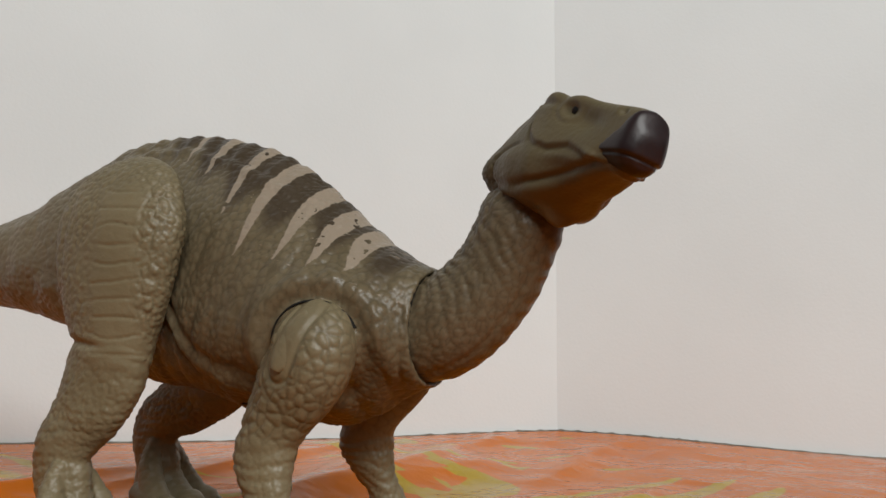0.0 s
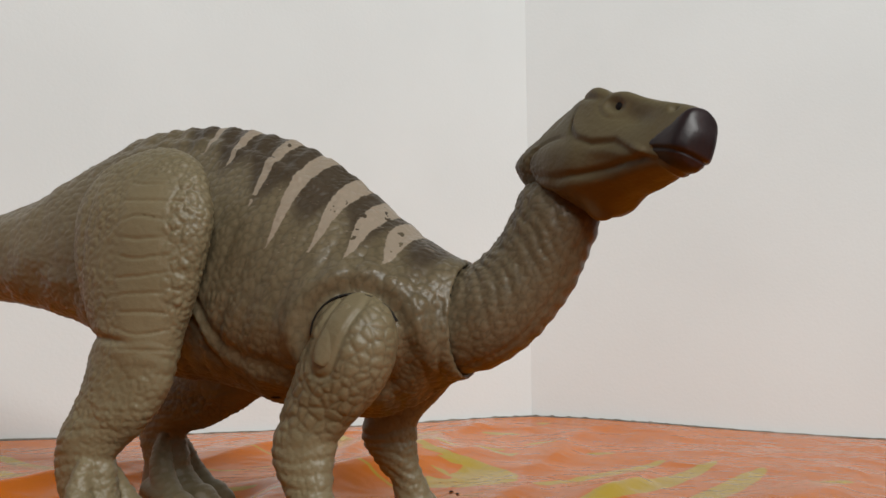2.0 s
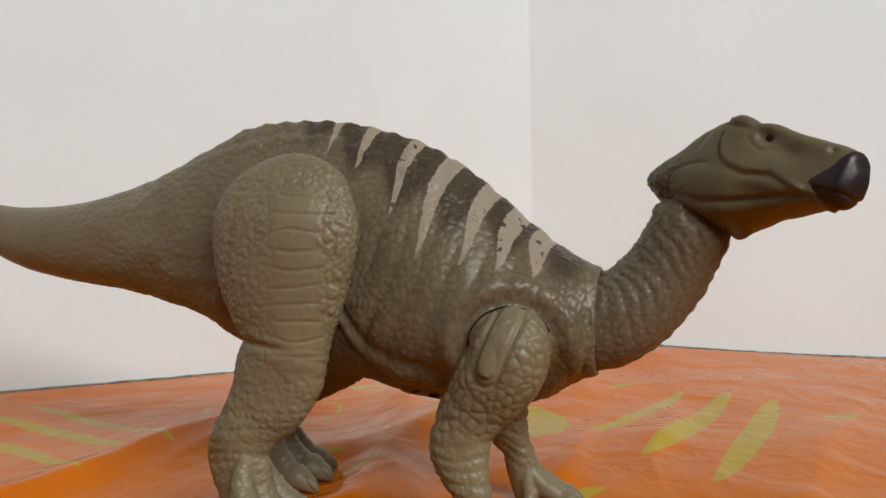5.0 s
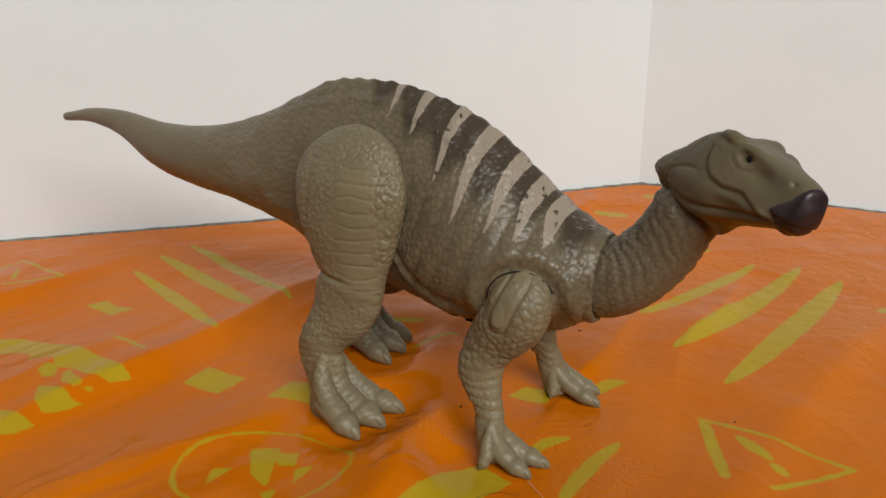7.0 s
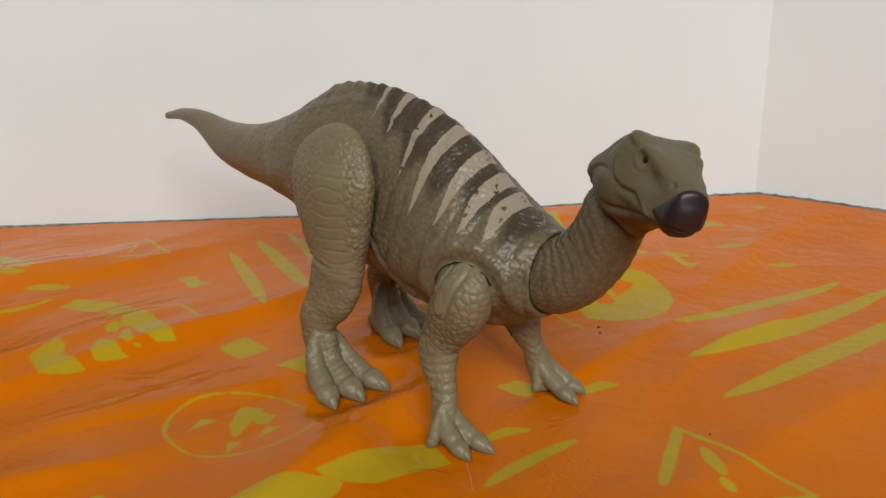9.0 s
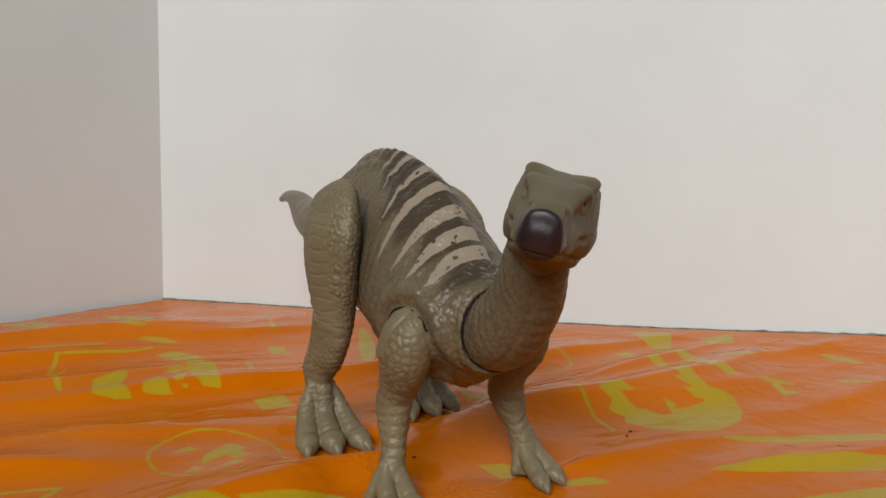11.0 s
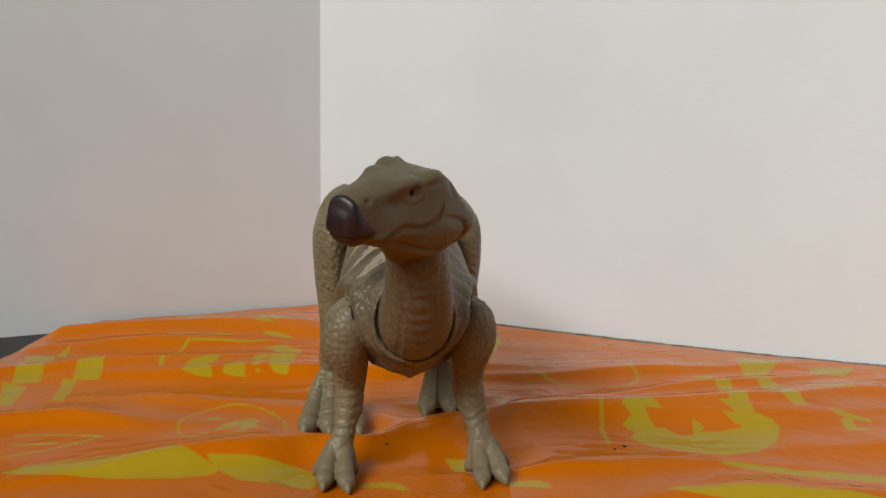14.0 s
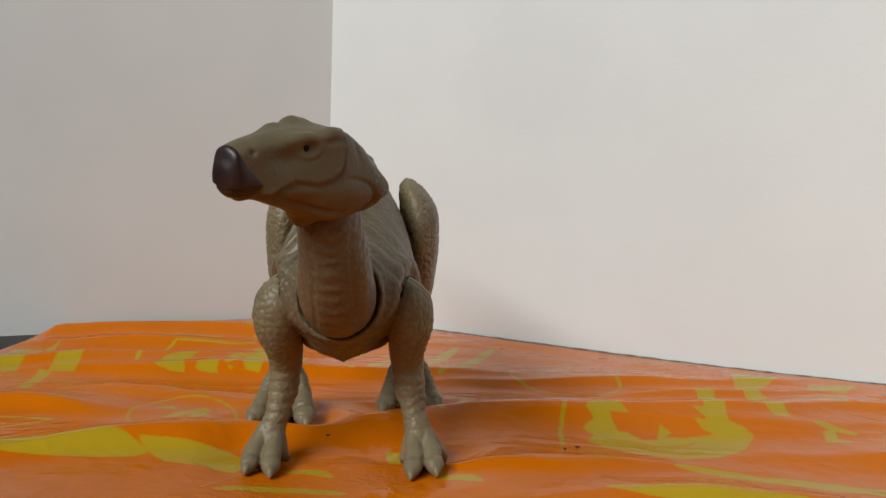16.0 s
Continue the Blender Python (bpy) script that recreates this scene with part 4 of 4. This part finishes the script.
def build_leg(toy, name, rows, toes, root, side, shift, label, inward=0.0):
    hind = name == "hind_leg"
    toes = [((x, y - inward), r) for (x, y), r in toes]
    root = (root[0], root[1] - inward)
    shells = [leg_shell(rows, side, shift, inward)]
    for k, ((x, y), r) in enumerate(toes):
        a = np.array((root[0] + shift, root[1] + 0.55 * (y - root[1])))
        shells.append(toe((a[0], side * a[1], r + 3.0), (x + shift, side * y, 0.6), r))
        # the bone that runs from the ankle to the toe
        spread = (y - root[1]) * (0.30 if hind else 0.26)
        top = (root[0] + shift + (-1.8 if hind else -1.6) + (4.0 if hind and shift else 0.0), root[1] + spread - (0.0 if hind else 2.4), 24 if hind else 17)
        to = a + (np.array((x + shift, y)) - a) * 0.45
        bone = [(top[0] + (to[0] - top[0]) * f**2.8, side * (top[1] + (to[1] - top[1]) * f), top[2] + (r + 0.8 - top[2]) * f, r * g, r * g) for f, g in ((0, 0.36), (0.25, 0.56), (0.5, 0.70), (0.75, 0.82), (1, 0.92))]
        shells.append(tube(bone, 24, 20))
    mesh = fused(shells, 0.46, 3)
    p, n = points_of(mesh)
    x0 = p[:, 0] - shift * np.clip((54 - p[:, 2]) / 28, 0, 1)
    small, large = pebbles(p, 1.9), pebbles(p + 31, 3.0)
    upper = np.clip((p[:, 2] - 26) / 6, 0, 1)
    rings = np.abs(np.sin(p[:, 2] * 0.9 + 6.0 * value_noise(p, 10.0)))
    patch = np.clip(2.4 * value_noise(p + 70, 11.0) - 0.7, 0, 1)
    outward = np.clip(n[:, 1] * side * 1.5, 0, 1)
    if hind:
        height = upper * (0.40 * (small - 0.6) * (0.6 + 0.4 * patch) + 0.22 * (large - 0.6)) - 0.5 * outward * np.exp(-((x0 + 61.0 - 0.12 * (p[:, 2] - 80)) / 1.4) ** 2) * np.clip((p[:, 2] - 56) / 6, 0, 1) * np.clip((98 - p[:, 2]) / 8, 0, 1)
        band = np.exp(-((x0 + 41.0) / 6.6) ** 4) * np.clip((p[:, 2] - 46) / 5, 0, 1) * np.clip((97 - p[:, 2]) / 5, 0, 1) * outward
        plates = np.clip(np.abs(np.mod(p[:, 2] + 2.2 * value_noise(p, 7.0), 4.6) - 2.3) / 0.5, 0, 1) ** 0.7
        beside = np.exp(-((x0 + 32.5) / 2.4) ** 4) * np.clip((p[:, 2] - 50) / 8, 0, 1) * np.clip((98 - p[:, 2]) / 5, 0, 1) * outward
        height = height * (1 - band) + band * 0.55 * (plates - 0.35) + beside * 0.5 * (large - 0.4)
        knee = np.clip((p[:, 2] - 40) / 4, 0, 1) * np.clip((56 - p[:, 2]) / 4, 0, 1) * np.clip((x0 + 46) / 5, 0, 1)
        height += knee * 0.26 * (rings - 0.5)
        height -= 0.9 * np.exp(-((p[:, 2] - 50 + 0.08 * p[:, 0]) / 1.0) ** 2) * np.clip((-42 - x0) / 6, 0, 1)
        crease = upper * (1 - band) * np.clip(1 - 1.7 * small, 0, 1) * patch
    else:
        cover = np.clip((p[:, 2] - 30) / 5, 0, 1)
        ax, az = p[:, 0] - 8.2, p[:, 2] - 50.5
        f = np.clip((ax * 5.0 + az * 14.0) / (5.0**2 + 14.0**2), 0, 1)
        strap = np.hypot(ax - 5.0 * f, az - 14.0 * f)
        clear = np.clip((strap - 3.2) / 1.5, 0, 1) * (1 - np.clip((p[:, 2] - 58) / 3, 0, 1) * np.clip((11 - p[:, 0]) / 3, 0, 1))
        clear = 1 - outward * (1 - clear)
        height = clear * cover * (0.35 + 0.65 * outward) * (0.48 * (large - 0.55) + 0.10 * (small - 0.6)) + (1 - cover) * 0.30 * (small - 0.6) * (0.4 + 0.6 * patch) * np.clip((p[:, 2] - 12) / 6, 0, 1)
        height -= outward * 0.7 * np.exp(-((strap - 3.5) / 0.7) ** 2) * np.clip((p[:, 2] - 44) / 3, 0, 1)
        height += np.clip((p[:, 2] - 14) / 4, 0, 1) * np.clip((34 - p[:, 2]) / 5, 0, 1) * 0.12 * (rings - 0.5)
        height -= 0.7 * np.exp(-((p[:, 2] - 37.5 - 0.25 * p[:, 0]) / 1.1) ** 2) * np.clip((1.0 - p[:, 0]) / 4, 0, 1)      # notch over the knee
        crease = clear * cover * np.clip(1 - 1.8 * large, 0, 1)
    low = np.clip((26 - p[:, 2]) / 5, 0, 1) * np.clip((p[:, 2] - 1.5) / 4, 0, 1)
    height += low * (0.16 if hind else 0.07) * (np.abs(np.sin((p[:, 2] * 0.8 - x0 * 0.55) * 1.25 + 2 * value_noise(p, 7.0))) - 0.6) * np.clip(n[:, 0] * 1.4 + n[:, 2] + 0.3, 0, 1)
    shank = np.clip((p[:, 2] - 9) / 6, 0, 1) * np.clip(((44 if hind else 36) - p[:, 2]) / 8, 0, 1)
    height += shank * (1.5 * (value_noise(p + 55, 6.5) - 0.5) + 0.30 * (pebbles(p + 12, 1.7) - 0.5) + 0.22 * (rings - 0.5))
    height += 0.18 * (value_noise(p, 9.0) - 0.5)
    p_world = p + n * height[:, None]
    height = np.where(p_world[:, 2] < 0, height * 0.2, height)
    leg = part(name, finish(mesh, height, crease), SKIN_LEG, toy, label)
    if not hind:
        # the smooth oval strap on the shoulder
        strap = fused([tube([(8.2 + 0.55 * k, side * (30.1 - 4.2 * (k / 9) ** 2), 50.0 + 1.5 * k, 1.3, (1.6, 2.5, 2.9, 3.0, 3.0, 3.0, 3.0, 2.9, 2.5, 1.6)[k]) for k in range(10)], 30, 24, (0, 1, 0))], 0.35, 3)
        q, _ = points_of(strap)
        part("tab", finish(strap, np.zeros(len(q)), np.zeros(len(q))), SKIN_LEG, leg, "smooth raised joint tab")
    for (x, y), r in toes:
        # pointed claw at the end of the toe
        a, b = np.array((root[0] + shift, side * (root[1] + 0.55 * (y - root[1])))), np.array((x + shift, side * y))
        rows_ = []
        for f, k, z in ((0.74, 0.30, 0.86), (0.80, 0.46, 0.86), (0.88, 0.46, 0.74), (0.95, 0.36, 0.56), (1.0, 0.22, 0.34), (1.03, 0.08, 0.18)):
            q = a + (b - a) * f
            rows_.append((q[0], q[1], r * z, r * k, r * k * 0.95))
        verts, faces = tube(rows_, 16, 14)
        part("claw", mesh_from(verts * 0.001, faces), CLAW, leg, "pale pointed claw")
    for (x, y), r in toes:
        at = TOY @ Vector(((x + shift - 6) / 1000, side * y / 1000, 0))
        FEET.append((at.x, at.y))
    at = TOY @ Vector(((root[0] + shift) / 1000, side * root[1] / 1000, 0))
    FEET.append((at.x, at.y))


SLOTS = [(-16.5, 40.4), (-11.2, 39.3)]                # x, z on the belly


def toy_dinosaur():
    toy = tagged(new("toy_dinosaur"), "olive plastic toy dinosaur standing on the orange sheet", "toy dinosaur")
    toy.matrix_world = TOY
    build_body(toy)
    build_neck(toy)
    build_head(toy)
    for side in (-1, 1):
        build_gap_shade(toy, side)
    # the slots are solid blocks, their inner shade given as near-black colour
    for x, z in SLOTS:
        part("slot", box((x - 1.3) / 1000, (x + 1.3) / 1000, -(body_half(x, z) + 0.1) / 1000, -(body_half(x, z) - 2) / 1000, (z - 0.45) / 1000, (z + 0.45) / 1000, 0.0002), DARK, toy, "belly slot with its shade painted near black")
    for side, shift, inward in ((-1, 0.0, 0.0), (1, -24.0, 5.6)):
        build_leg(toy, "hind_leg", HIND, HIND_TOES, (-54, 29), side, shift, "heavy scaly hind leg with three toes", inward)
    for side, shift in ((-1, 0.0), (1, 2.0)):
        build_leg(toy, "front_leg", FORE, FORE_TOES, (9, 27.5), side, shift, "pebbled front leg with four short toes", -0.6 * side)


toy_dinosaur()
sheet()


def crumb(x, y, size, turn):
    bm = bmesh.new()
    bmesh.ops.create_icosphere(bm, subdivisions=2, radius=size)
    for v in bm.verts:
        v.co *= 0.75 + 0.5 * math.sin(v.co.x * 2300 + turn) * math.sin(v.co.y * 3100 + 2 * turn) * 0.8
        v.co.z *= 0.6
    ob = part("crumb", bm, DARK)
    at = np.array([[x]]), np.array([[y]])
    ob.matrix_world = pose(x, y, float(sheet_height(*at)[0, 0]) + size * 0.25, 0, 0, turn * 40)
    tagged(ob, "tiny dark crumb lying on the orange sheet", "crumb", "crumbs on the sheet")


for k, (x, y, size) in enumerate(((-0.003, 0.288, 0.0008), (-0.001, 0.281, 0.0007), (0.002, 0.262, 0.0004), (-0.047, 0.205, 0.0007), (0.052, 0.214, 0.0006))):
    crumb(x, y, size, k)


def strand(name, points, radius, mat, label, category):
    """A thin thread lying on the sheet, through points in millimetres."""
    rows = []
    for x, y in points:
        z = float(sheet_height(np.array([[x / 1000]]), np.array([[y / 1000]]))[0, 0]) * 1000
        rows.append((x, y, z + radius * 1.5, radius, radius))
    verts, faces = tube(rows, 30, 8, (0, 0, 1))
    tagged(part(name, mesh_from(verts * 0.001, faces), mat), label, category)


HAIR = soft_material("hair", (0.020, 0.010, 0.006), (0.035, 0.018, 0.010), 300.0, 0.5)
LINT = soft_material("pale_lint", (0.55, 0.48, 0.42), (0.70, 0.64, 0.58), 300.0, 0.6)
strand("hair", [(-38, 155), (-34.5, 158), (-30, 159.5), (-25, 159)], 0.05, HAIR, "thin dark curved hair lying on the orange sheet", "hair")
strand("thread", [(-22.5, 168), (-20, 164), (-17.5, 159.5), (-15, 154)], 0.045, LINT, "thin pale thread on the sheet by the front foot", "thread")
